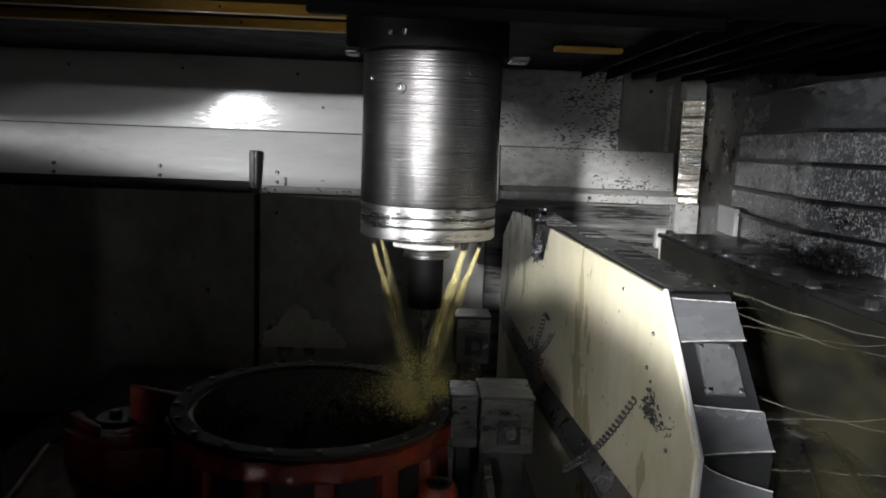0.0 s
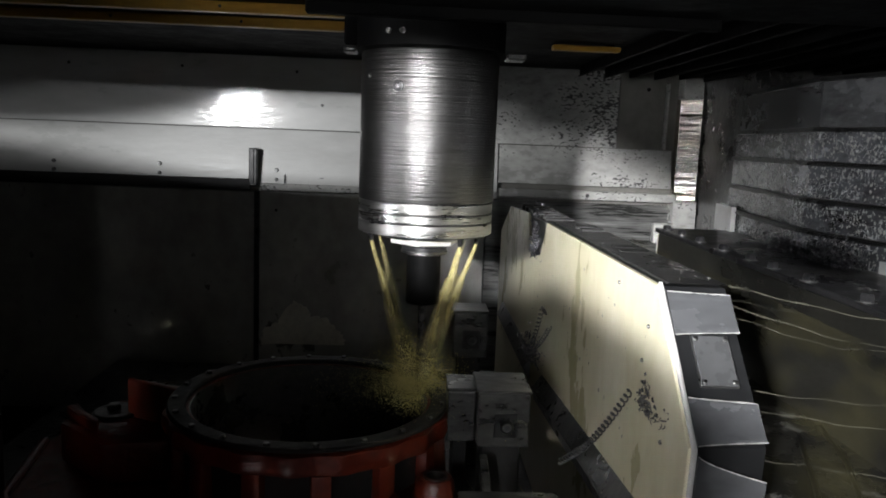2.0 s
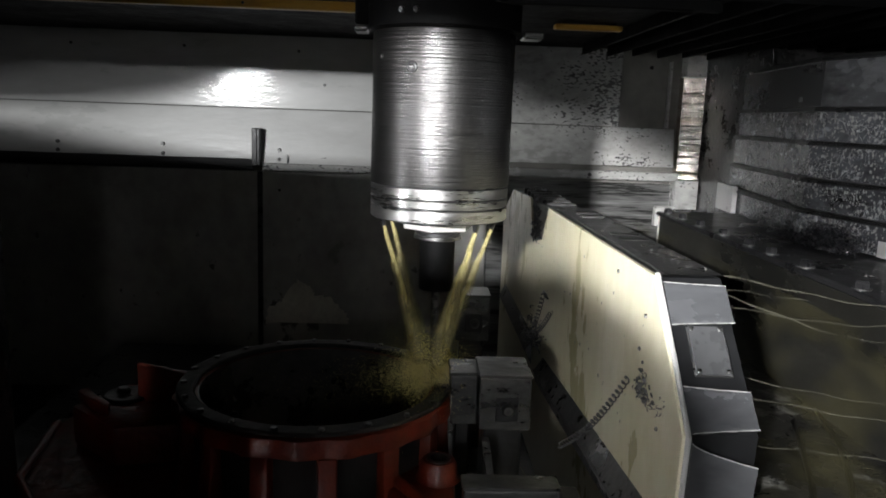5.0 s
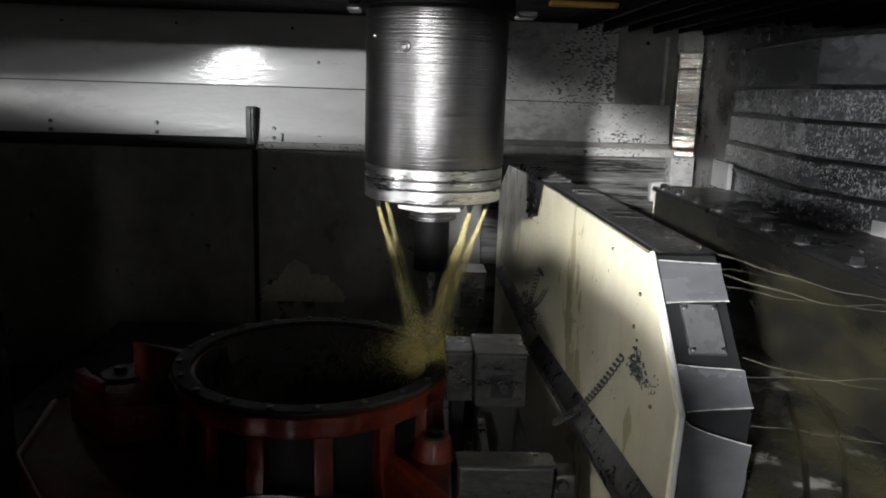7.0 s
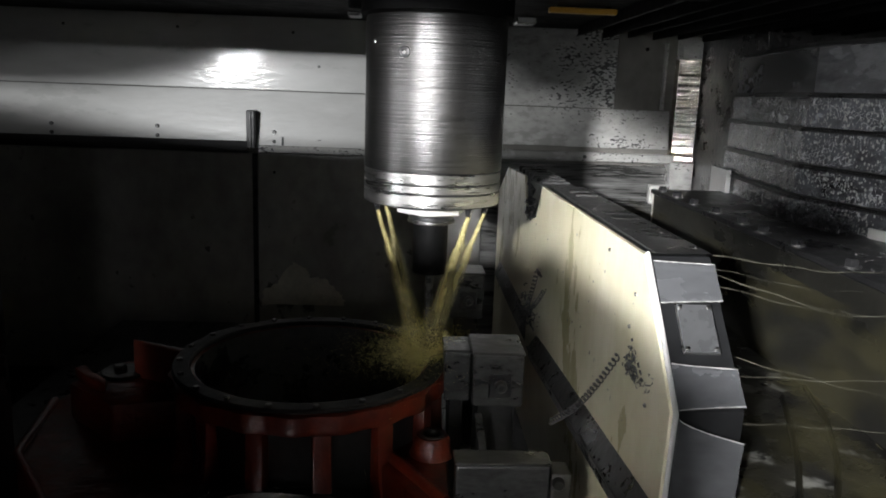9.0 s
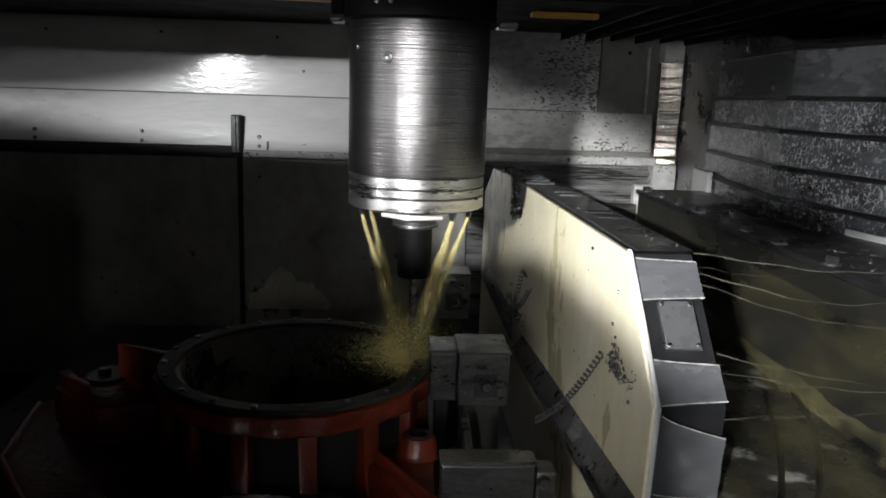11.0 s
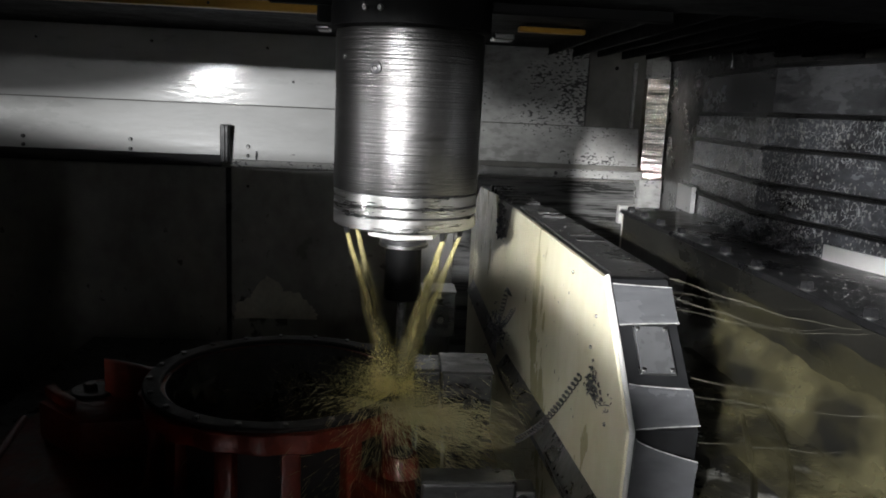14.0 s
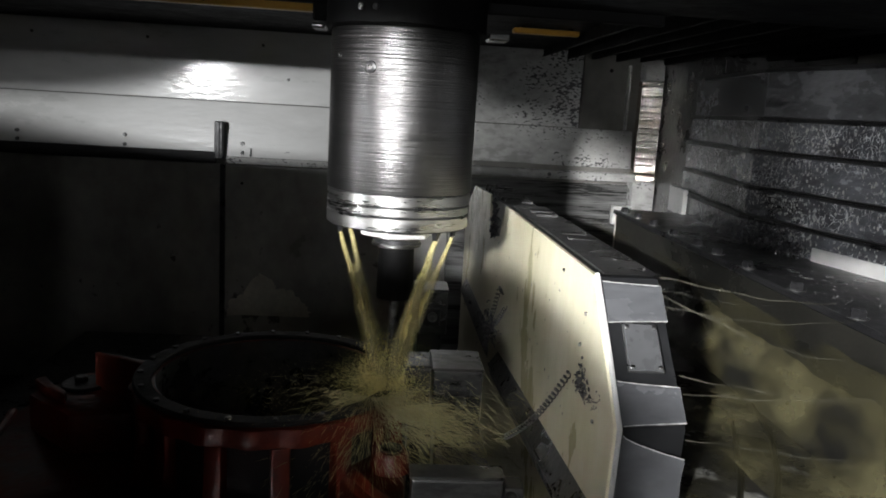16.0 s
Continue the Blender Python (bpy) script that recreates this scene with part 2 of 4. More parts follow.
SKIRT = material("oily_ledge_side", (0.030, 0.029, 0.024), 0.35, 0.1, (0.010, 0.010, 0.009), 4, 0.6, (1, 0.4, 1), 0.2, 25, coat=0.2)
FILM = material("coolant_film", (0.078, 0.080, 0.085), 0.25, 0.0, (0.052, 0.054, 0.057), 4, 0.7, (1, 1, 2), 0.12, 10, coat=0.8)
DRY = material("dark_grey_sheet", (0.012, 0.0125, 0.0135), 0.4, 0.0, (0.007, 0.0072, 0.0076), 8, 0.7)
PLATE = material("engraved_plate", (0.085, 0.087, 0.09), 0.3, 0.2, (0.05, 0.051, 0.053), 14, 0.9, coat=0.4)
PALE = material("pale_worn_paint", (0.80, 0.78, 0.68), 0.6, 0.0, (0.50, 0.48, 0.42), 9, 0.7)
FOAM = coolant_material("coolant_foam", (0.085, 0.078, 0.04), 0.5, 0.35, 10, (1, 0.4, 1), 0.44, 0.70)
FLOOD = coolant_material("coolant_flood", (0.11, 0.10, 0.052), 0.75, 0.3, 11, (1, 0.6, 1), 0.40, 0.62)
CHIP = material("steel_swarf", (0.22, 0.22, 0.235), 0.42, 0.9, (0.035, 0.035, 0.04), 120, 0.6)
HAZE = coolant_material("coolant_haze", (0.56, 0.49, 0.22), 0.34, 0.6, 25, (1, 1, 0.4), 0.3, 0.75)
DROP = material("coolant_drop", (0.40, 0.40, 0.39), 0.06, 0.0, (0.2, 0.2, 0.195), 40, 0.8, coat=0.8)
JET = coolant_material("coolant_jet", (0.52, 0.46, 0.20), 0.75, 0.4, 60, (1, 1, 0.12), 0.25, 0.75)
THROWN = material("thrown_coolant", (0.52, 0.47, 0.25), 0.35, 0.0, (0.26, 0.235, 0.13), 30, 0.9)
MIST = material("coolant_spray", (0.78, 0.69, 0.28), 0.4, 0.0, (0.55, 0.48, 0.20), 40, 0.8)
STREAM = coolant_material("coolant_stream", (0.12, 0.117, 0.09), 0.5, 0.15, 30, (0.3, 1, 1), 0.35, 0.6)


# ---- building ----
def part(name, bm, mat, parent=None, label="", smooth=False):
    me = bpy.data.meshes.new(name)
    bm.normal_update()
    bm.to_mesh(me)
    bm.free()
    if smooth:
        me.shade_smooth()
        me.set_sharp_from_angle(angle=radians(38))
    me.materials.append(mat)
    ob = new(name, me)
    if parent:
        ob.parent = parent
    return tagged(ob, label)


def thing(name, label, category, group="", kind="", moves=None):
    ob = tagged(new(name), label, category, group, kind)
    if moves is not None:
        moves.append(ob)
    return ob


def block(x0, x1, y0, y1, z0, z1, bevel=0.003, seg=1, bm=None):
    bm = bm or bmesh.new()
    got = bmesh.ops.create_cube(bm, size=1)["verts"]
    for v in got:
        v.co = Vector(((x0 + x1) / 2 + v.co.x * (x1 - x0), (y0 + y1) / 2 + v.co.y * (y1 - y0), (z0 + z1) / 2 + v.co.z * (z1 - z0)))
    if bevel:
        edges = {e for v in got for e in v.link_edges}
        bmesh.ops.bevel(bm, geom=list(edges), offset=bevel, segments=seg, affect="EDGES", profile=0.5)
    return bm


def lathe(profile, n=64, cx=0.0, cy=0.0, bm=None, closed=False):
    """A turned body round a vertical axis, from (radius, z) pairs."""
    bm = bm or bmesh.new()
    rings = [[bm.verts.new((cx + r * math.cos(2 * math.pi * k / n), cy + r * math.sin(2 * math.pi * k / n), z)) for k in range(n)] for r, z in profile]
    pairs = list(zip(rings, rings[1:])) + ([(rings[-1], rings[0])] if closed else [])
    for a, b in pairs:
        for k in range(n):
            bm.faces.new((a[k], a[(k + 1) % n], b[(k + 1) % n], b[k]))
    if not closed:
        bm.faces.new(rings[0])
        bm.faces.new(rings[-1])
    bmesh.ops.recalc_face_normals(bm, faces=bm.faces)
    return bm


def prism(points, x0, x1, bevel=0.0, axis="x"):
    """A polygon in the plane across an axis, given depth along it."""
    put = {"x": lambda a, b, c: (c, a, b), "y": lambda a, b, c: (a, c, b), "z": lambda a, b, c: (a, b, c)}[axis]
    bm = bmesh.new()
    one, two = ([bm.verts.new(put(a, b, c)) for a, b in points] for c in (x0, x1))
    bm.faces.new(one)
    bm.faces.new(two[::-1])
    k = len(points)
    for i in range(k):
        bm.faces.new((one[i], two[i], two[(i + 1) % k], one[(i + 1) % k]))
    bmesh.ops.recalc_face_normals(bm, faces=bm.faces)
    if bevel:
        bmesh.ops.bevel(bm, geom=list(bm.edges), offset=bevel, segments=2, affect="EDGES", profile=0.5)
    return bm


def tube(points, radii, n=10, bm=None):
    bm = bm or bmesh.new()
    pts = [Vector(p) for p in points]
    rings = []
    for i, p in enumerate(pts):
        d = (pts[min(i + 1, len(pts) - 1)] - pts[max(i - 1, 0)]).normalized()
        s = d.orthogonal().normalized() if abs(d.z) > 0.99 else d.cross(Vector((0, 0, 1))).normalized()
        u = s.cross(d)
        r = radii[i] if isinstance(radii, (list, tuple)) else radii
        rings.append([bm.verts.new(p + r * (s * math.cos(2 * math.pi * k / n) + u * math.sin(2 * math.pi * k / n))) for k in range(n)])
    for a, b in zip(rings, rings[1:]):
        for k in range(n):
            bm.faces.new((a[k], a[(k + 1) % n], b[(k + 1) % n], b[k]))
    bm.faces.new(rings[0][::-1])
    bm.faces.new(rings[-1])
    bmesh.ops.recalc_face_normals(bm, faces=bm.faces)
    return bm


def wall_piece(name, bm, mat, label, category="wall"):
    return tagged(part(name, bm, mat), label, category, "", "structure")


# ---- the machine's enclosure ----
wall_piece("floor", block(-2.6, 1.6, -0.3, 3.2, 0.30, 0.36, 0), BLACK, "dark oily chip pan floor of the machine", "floor")
wall_piece("wall_north", block(-2.6, 1.6, 3.06, 3.12, 0.36, 2.4, 0), DULL, "dull grey painted back wall of the enclosure")
wall_piece("wall_west", block(-2.66, -2.6, -0.3, 3.12, 0.30, 2.4, 0), DULL, "dark grey side wall of the enclosure")
wall_piece("wall_east", block(1.6, 1.66, -0.3, 3.12, 0.30, 2.4, 0), DULL, "dark grey side wall of the enclosure")
wall_piece("ceiling", block(-2.66, 1.66, -0.3, 3.12, 2.4, 2.45, 0), BLACK, "black ceiling over the machine", "ceiling")
# unseen front wall; its slanted opening is cut to shape the lamps' light
MASK_SILLS = ([(-2.66, 0.3), (1.66, 0.3), (1.66, 0.55), (0.0, 0.55), (0.0, 1.05), (-2.66, 1.05)],
         [(-0.25, 1.05), (0.0, 1.05), (0.0, 1.38), (-0.178, 1.39), (-0.20, 1.52), (-0.25, 1.555)],
         [(-0.62, 1.36), (-0.25, 1.36), (-0.25, 1.555), (-0.40, 1.62), (-0.45, 1.60), (-0.54, 1.61), (-0.57, 1.66), (-0.62, 1.82)],
         [(-0.62, 1.05), (-0.30, 1.05), (-0.45, 1.12), (-0.62, 1.27)],
         [(-2.66, 1.05), (-0.62, 1.05), (-0.62, 1.84), (-1.11, 1.84), (-1.125, 1.70), (-1.41, 1.694), (-1.52, 1.702), (-1.63, 1.713), (-1.725, 1.732), (-2.66, 1.75)])
MASK_HEAD = [(-2.66, 1.751), (-1.725, 1.753), (-1.63, 1.757), (-1.52, 1.774), (-1.41, 1.80), (-1.25, 1.80), (-1.21, 1.765), (-1.13, 1.765), (-1.105, 1.841), (-0.635, 1.841), (-0.60, 1.79), (-0.47, 1.797), (-0.30, 1.72), (-0.2, 1.63),
        (0.0, 1.64), (0.08, 1.66), (0.08, 1.80), (0.26, 1.80), (0.26, 1.53), (1.66, 1.53), (1.66, 2.4), (-2.66, 2.4)]
for outline in MASK_SILLS:
    wall_piece("wall_south_mask", prism(outline, -0.26, -0.2, axis="y"), DULL, "unseen grey front wall, its opening cut to shape the light")
wall_piece("wall_south_top_mask", prism(MASK_HEAD, -0.26, -0.2, axis="y"), DULL, "unseen grey top of the front wall, cut to shape the light")


def stud(parent, name, x, y, z, r, depth, mat=None, axis="y", n=12):
    """A round or hexagonal head that stands proud of a face."""
    bm = lathe([(r, 0), (r, depth * 0.55), (r * 0.7, depth)], n)
    turn = {"y": pose(0, 0, 0, 90), "-y": pose(0, 0, 0, 90), "x": pose(0, 0, 0, 0, -90), "z": pose(0, 0, 0)}[axis]
    bmesh.ops.transform(bm, matrix=Matrix.Translation((x, y, z)) @ turn, verts=bm.verts)
    return part(name, bm, mat or DARK, parent, smooth=n > 6)


# back wall panels, left of the spindle and right of it
UPPER = wall_piece("trim", block(-2.6, 0.30, 3.03, 3.058, 1.5235, 1.80, 0.002), WALL, "grey painted upper back panel with wet shine", "panel")
SPLASH = wall_piece("trim", prism([(3.058, 1.52), (3.036, 1.52), (3.005, 1.315), (3.005, 1.30), (3.058, 1.30)], -2.6, 0.34, 0.002), WALL, "pale sloping splash panel", "panel")
# Black here stands in for the shadow band under the lip.
wall_piece("trim", block(-2.6, -0.63, 2.985, 3.002, 1.280, 1.325, 0.003), OILY_AND_SHADE, "lip along the splash panel, black for the shadow under it", "panel")
wall_piece("trim", block(-0.592, 0.34, 2.99, 3.003, 1.283, 1.31, 0.002), STAINED, "stained lower lip", "panel")
BRACKET = wall_piece("trim", block(-0.632, -0.60, 2.965, 3.02, 1.30, 1.445, 0.003), BLACK, "dark upright bracket strip on the back wall", "bracket")
part("groove", block(-0.621, -0.612, 2.958, 2.9645, 1.305, 1.44, 0.001), BLACK, BRACKET)
wall_piece("trim", block(-2.6, -0.622, 3.03, 3.058, 0.36, 1.275, 0.003), LOWER, "dull lower wall panel", "panel")
wall_piece("trim", block(-0.602, 0.30, 3.03, 3.058, 0.36, 1.275, 0.003), LOWER, "dull lower wall panel", "panel")
wall_piece("trim", block(0.303, 1.14, 3.03, 3.058, 0.36, 1.275, 0.003), STREAKED, "dark streaked lower wall panel", "panel")
wall_piece("trim", block(-0.6215, -0.6025, 3.022, 3.05, 0.36, 1.275, 0), BLACK, "black joint between lower wall panels", "joint")
for x, z in ((-0.985, 1.372), (-0.985, 1.335), (-1.39, 1.368), (-1.39, 1.335), (-0.532, 1.362), (-0.532, 1.325)):
    stud(SPLASH, "rivet", x, 3.012, z, 0.008, 0.012)
for x, z in ((-0.46, 1.745), (-1.33, 1.745), (-0.9, 1.75), (-0.36, 1.62)):
    stud(UPPER, "rivet", x, 3.03, z, 0.006, 0.006)
stud(UPPER, "rivet", -0.536, 3.03, 1.202, 0.006, 0.006)
wall_piece("trim", block(-0.502, -0.496, 2.996, 3.0035, 1.312, 1.345, 0.001), DARK, "small seam strip", "strip")
# scraped pale paint low on the back wall
rng = random.Random(4)
PATCH = [(-0.59, 0.655), (-0.585, 0.71), (-0.53, 0.745), (-0.50, 0.80), (-0.46, 0.835), (-0.41, 0.81), (-0.39, 0.77), (-0.33, 0.765), (-0.28, 0.72), (-0.25, 0.68), (-0.26, 0.655)]
EDGE = []
for (a, b), (c, e) in zip(PATCH, PATCH[1:] + PATCH[:1]):
    for k in range(6):
        w = 0 if abs(b - e) < 0.001 else 0.006
        EDGE.append((a + (c - a) * k / 6 + rng.uniform(-w, w), b + (e - b) * k / 6 + rng.uniform(-w, w)))
wall_piece("trim", prism(EDGE, 3.027, 3.031, axis="y"), PALE, "pale scraped paint patch on the wall", "stain")

wall_piece("trim", prism([(3.058, 1.497), (3.036, 1.497), (3.008, 1.345), (3.058, 1.345)], 0.345, 1.042, 0.002), STAINED, "stained sloping splash panel", "panel")
RIGHT_UPPER = wall_piece("trim", block(0.305, 0.812, 3.03, 3.058, 1.50, 1.80, 0.002), STAINED, "stained upper back panel", "panel")
wall_piece("trim", block(0.816, 1.0, 3.036, 3.058, 1.50, 1.80, 0.002), DULL, "dark upper back panel", "panel")
wall_piece("trim", block(1.003, 1.012, 3.02, 3.058, 1.50, 1.76, 0.001), STAINED, "thin upright edge strip", "strip")
wall_piece("trim", block(0.345, 1.06, 2.985, 3.03, 1.29, 1.325, 0.004), STAINED, "stained ledge strip", "panel")
stud(RIGHT_UPPER, "rivet", 0.70, 2.987, 1.308, 0.008, 0.01)
stud(RIGHT_UPPER, "rivet", 0.93, 3.036, 1.735, 0.008, 0.01)
wall_piece("trim", prism([(1.056, 3.012), (1.138, 2.985), (1.138, 3.058), (1.056, 3.058)], 1.30, 1.70, 0.002, axis="z"), RIPPLE, "wet shiny vertical steel strip", "panel")
wall_piece("trim", block(1.058, 1.138, 2.99, 3.058, 1.703, 1.785, 0.003), STAINED, "dull top of the steel strip", "panel")
wall_piece("trim", block(1.045, 1.14, 2.975, 3.05, 1.18, 1.297, 0.003), STAINED, "pale foot of the steel strip", "panel")
wall_piece("trim", block(1.144, 1.6, 2.45, 3.058, 0.36, 1.85, 0.003), DARK, "dark corner column", "column")

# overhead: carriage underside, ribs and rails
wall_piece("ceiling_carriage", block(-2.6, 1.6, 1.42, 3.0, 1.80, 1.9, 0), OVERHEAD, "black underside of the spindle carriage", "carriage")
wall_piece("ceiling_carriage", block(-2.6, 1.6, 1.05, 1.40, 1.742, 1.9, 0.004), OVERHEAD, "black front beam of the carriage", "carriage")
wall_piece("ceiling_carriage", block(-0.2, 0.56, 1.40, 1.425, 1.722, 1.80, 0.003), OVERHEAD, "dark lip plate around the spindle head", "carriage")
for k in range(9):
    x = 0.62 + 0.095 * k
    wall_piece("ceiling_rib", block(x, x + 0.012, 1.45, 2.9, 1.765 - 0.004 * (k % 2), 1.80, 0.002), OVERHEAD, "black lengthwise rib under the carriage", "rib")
for y, z, x1 in ((2.02, 1.774, -0.04), (1.80, 1.776, -0.05)):
    ob = tagged(part("yellow_rail", block(-2.4, x1, y, y + 0.03, z, z + 0.025, 0.003), YELLOW), "yellow painted rail under the carriage", "rail", "yellow rails")
    for k in range(7):
        stud(ob, "screw", -0.12 - 0.33 * k, y, z + 0.012, 0.004, 0.003)
    part("hanger", block(-2.3, x1 - 0.02, y + 0.004, y + 0.026, z + 0.0255, 1.80, 0), BLACK, ob)
ob = tagged(part("yellow_rail", block(0.40, 0.60, 2.25, 2.285, 1.779, 1.7945, 0.003), YELLOW), "short yellow rail under the carriage", "rail", "yellow rails")
part("hanger", block(0.42, 0.58, 2.255, 2.275, 1.795, 1.80, 0), BLACK, ob)

# unseen work lamp on a post at the enclosure's left, behind a light-cutting plate
wl = thing("work_lamp", "small black work lamp on a post, assumed, out of view", "lamp")
part("housing", block(-1.84, -1.752, 0.46, 0.78, 1.36, 1.54, 0.01, 2), BLACK, wl)
part("post", tube([(-1.80, 0.62, 0.36), (-1.80, 0.62, 1.359)], 0.02, 16), DARK, wl, smooth=True)
hood = thing("light_cut_plate", "unseen black plate added to cut the work lamp's light", "plate")
part("plate", prism([(0.1, 0.36), (1.47, 0.36), (1.47, 1.39), (0.79, 1.328), (0.1, 1.29)], -0.805, -0.80), BLACK, hood)

# ---- spindle ----
AX, AY = 0.034, 1.577
sp = thing("spindle", "wet steel milling spindle with grooved nose ring", "spindle", moves=SPINDLE_THINGS)


def spin(profile, mat, name, n=96, label=""):
    return part(name, lathe(profile, n, AX, AY), mat, sp, label, smooth=True)


spin([(0.1395, 1.3785), (0.1405, 1.381), (0.1405, 1.668), (0.139, 1.671)], STEEL, "housing", 128)
for z0, z1 in ((1.3555, 1.3765), (1.3375, 1.3535), (1.311, 1.3355)):
    spin([(0.1375, z0), (0.1395, z0 + 0.0015), (0.1395, z1 - 0.0015), (0.1375, z1)], BRIGHT, "nose_ring", 128)
spin([(0.135, 1.309), (0.135, 1.379)], BLACK, "groove_core")
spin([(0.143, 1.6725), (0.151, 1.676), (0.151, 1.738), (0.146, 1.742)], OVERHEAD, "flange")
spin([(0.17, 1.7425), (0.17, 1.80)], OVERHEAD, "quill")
part("lug", block(AX - 0.176, AX - 0.150, AY - 0.04, AY + 0.02, 1.668, 1.677, 0.003), STEEL, sp)
part("lug", block(AX + 0.155, AX + 0.195, AY - 0.02, AY + 0.04, 1.668, 1.681, 0.003), DARK, sp)
part("bracket", block(AX - 0.176, AX - 0.13, AY - 0.02, AY + 0.09, 1.683, 1.755, 0.004), OVERHEAD, sp)


def radial_stud(name, az, r, z, size, depth, mat, inner=None):
    a = radians(az)
    bm = lathe([(size, -0.004), (size, depth * 0.6), (size * 0.75, depth)], 20)
    m = Matrix.Translation((AX + r * math.sin(a), AY - r * math.cos(a), z)) @ pose(0, 0, 0, 0, 0, az) @ pose(0, 0, 0, 90)
    bmesh.ops.transform(bm, matrix=m, verts=bm.verts)
    ob = part(name, bm, mat, sp, smooth=True)
    if inner:
        bm = lathe([(size * 0.4, depth), (size * 0.4, depth + 0.001)], 14)
        bmesh.ops.transform(bm, matrix=m, verts=bm.verts)
        part("socket", bm, inner, ob, smooth=True)


radial_stud("plug", -26, 0.1405, 1.6, 0.0105, 0.003, BLACK, BRIGHT)
for az in (-33, -22):
    radial_stud("bolt", az, 0.151, 1.70, 0.0055, 0.004, STEEL)
radial_stud("bolt", -58, 0.1405, 1.62, 0.004, 0.003, BRIGHT)
bm = lathe([(0.070, 1.2845), (0.074, 1.2865), (0.074, 1.3065)], 6, 0, 0)
bmesh.ops.transform(bm, matrix=Matrix.Translation((AX, AY, 0)) @ pose(0, 0, 0, 0, 0, 17), verts=bm.verts)
part("lock_nut", bm, NUT, sp, "pale ground steel lock nut")
spin([(0.100, 1.302), (0.118, 1.3095)], DARK, "nose_face")
spin([(0.048, 1.279), (0.0505, 1.281), (0.0505, 1.2905)], STEEL, "holder_flange")
spin([(0.0465, 1.2705), (0.0465, 1.2785)], BLACK, "holder_groove")
spin([(0.044, 1.2625), (0.049, 1.2645), (0.049, 1.27)], STEEL, "holder_flange")
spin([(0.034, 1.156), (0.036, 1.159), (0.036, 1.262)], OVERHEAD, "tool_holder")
spin([(0.009, 0.955), (0.009, 1.155)], DARK, "cutter", 24)
NOZZLES = [(-0.112, -0.035), (-0.098, 0.060), (0.070, -0.096), (0.108, -0.045), (0.092, 0.055)]
for x, y in NOZZLES:
    part("nozzle", tube([(AX + x, AY + y, 1.3085), (AX + x * 0.985, AY + y * 0.985, 1.292)], [0.007, 0.0045], 12), BLACK, sp, smooth=True)

# coolant jets from the nozzles to the cutter's tip
for k, (x, y) in enumerate(NOZZLES):
    r2 = random.Random(k)
    pts, rad = [], []
    end = Vector((AX - 0.010 + x * 0.12, AY + y * 0.12, 1.0))
    for i in range(13):
        f = i / 12
        p = Vector((AX + x * 0.985, AY + y * 0.985, 1.291)).lerp(end, f)
        pts.append(p + Vector((r2.uniform(-1, 1), r2.uniform(-1, 1), 0)) * 0.0012)
        rad.append(0.0046 + 0.0125 * f ** 1.1)
    ob = thing("coolant_jet", "milky yellow coolant jet aimed at the cutter", "coolant", "coolant jets", moves=SPINDLE_THINGS)
    part("core", tube(pts, [0.6 * r for r in rad], 14), JET, ob, smooth=True)
    part("haze", tube(pts, [1.0 * r for r in rad], 14), HAZE, ob, smooth=True)
    part("outer_haze", tube(pts[3:], [1.35 * r for r in rad[3:]], 14), HAZE, ob, smooth=True)


def spray(name, centre, spread, count, size, seed, label, streak=0.0, fan=None, mat=None):
    """A cloud of fine drops and flying streaks in one mesh; fan: (from, to) degrees of the streaks' bearings."""
    r2 = random.Random(seed)
    verts, faces = [], []
    for _ in range(count):
        s = size * r2.uniform(0.5, 1.4)
        if fan:
            a = radians(r2.triangular(*fan))
            far = abs(r2.gauss(0, 1))
            out = Vector((math.cos(a), math.sin(a), 0.25 - 0.75 * far * r2.random()))
            c = Vector((math.cos(a) * spread[0], math.sin(a) * spread[1], spread[2] * (0.35 - far * r2.random()))) * far
        else:
            c = Vector((r2.gauss(0, spread[0]), r2.gauss(0, spread[1]), r2.gauss(0, spread[2])))
            out = Vector((c.x, c.y, 0.6 * c.z + 0.001))
        out.normalize()
        u = out.orthogonal().normalized()
        w = out.cross(u)
        half = out * s * (1 + streak * r2.random())
        k = len(verts)
        verts += [c - half, c + half, c + u * s, c - 0.5 * s * u + 0.8 * s * w, c - 0.5 * s * u - 0.8 * s * w]
        faces += [(k, k + 2, k + 3), (k, k + 3, k + 4), (k, k + 4, k + 2), (k + 1, k + 3, k + 2), (k + 1, k + 4, k + 3), (k + 1, k + 2, k + 4)]
    me = bpy.data.meshes.new(name)
    me.from_pydata(verts, [], faces)
    me.materials.append(mat or MIST)
    ob = tagged(new(name, me), label, "coolant", "", "stuff")
    ob.location = centre
    return ob


SPLASHES.append((spray("coolant_splash", (AX - 0.012, AY, 0.985), (0.023, 0.023, 0.034), 9000, 0.0009, 3, "yellow coolant splash round the cutter", 2.0), "spin"))
SPLASHES.append((spray("coolant_mist", (AX - 0.016, AY, 0.978), (0.046, 0.044, 0.022), 17000, 0.0005, 5, "fine coolant drops round the cutter", 2.0), "spin"))
SPLASHES.append((spray("coolant_mist", (AX - 0.06, AY, 0.968), (0.11, 0.08, 0.012), 3500, 0.0004, 6, "thin coolant mist thrown across the bore", 2.0), "spin"))
SPLASHES.append((spray("coolant_spray", (0.030, 1.40, 0.950), (0.12, 0.13, 0.15), 7000, 0.00042, 8, "olive coolant spray thrown over the flange", 55.0, (-185, -10, -75), THROWN), "late"))
SPLASHES.append((spray("coolant_spray", (0.06, 1.38, 0.935), (0.15, 0.14, 0.09), 5000, 0.00042, 9, "coolant spray running past the clamp blocks", 60.0, (-85, 5, -35), THROWN), "late"))

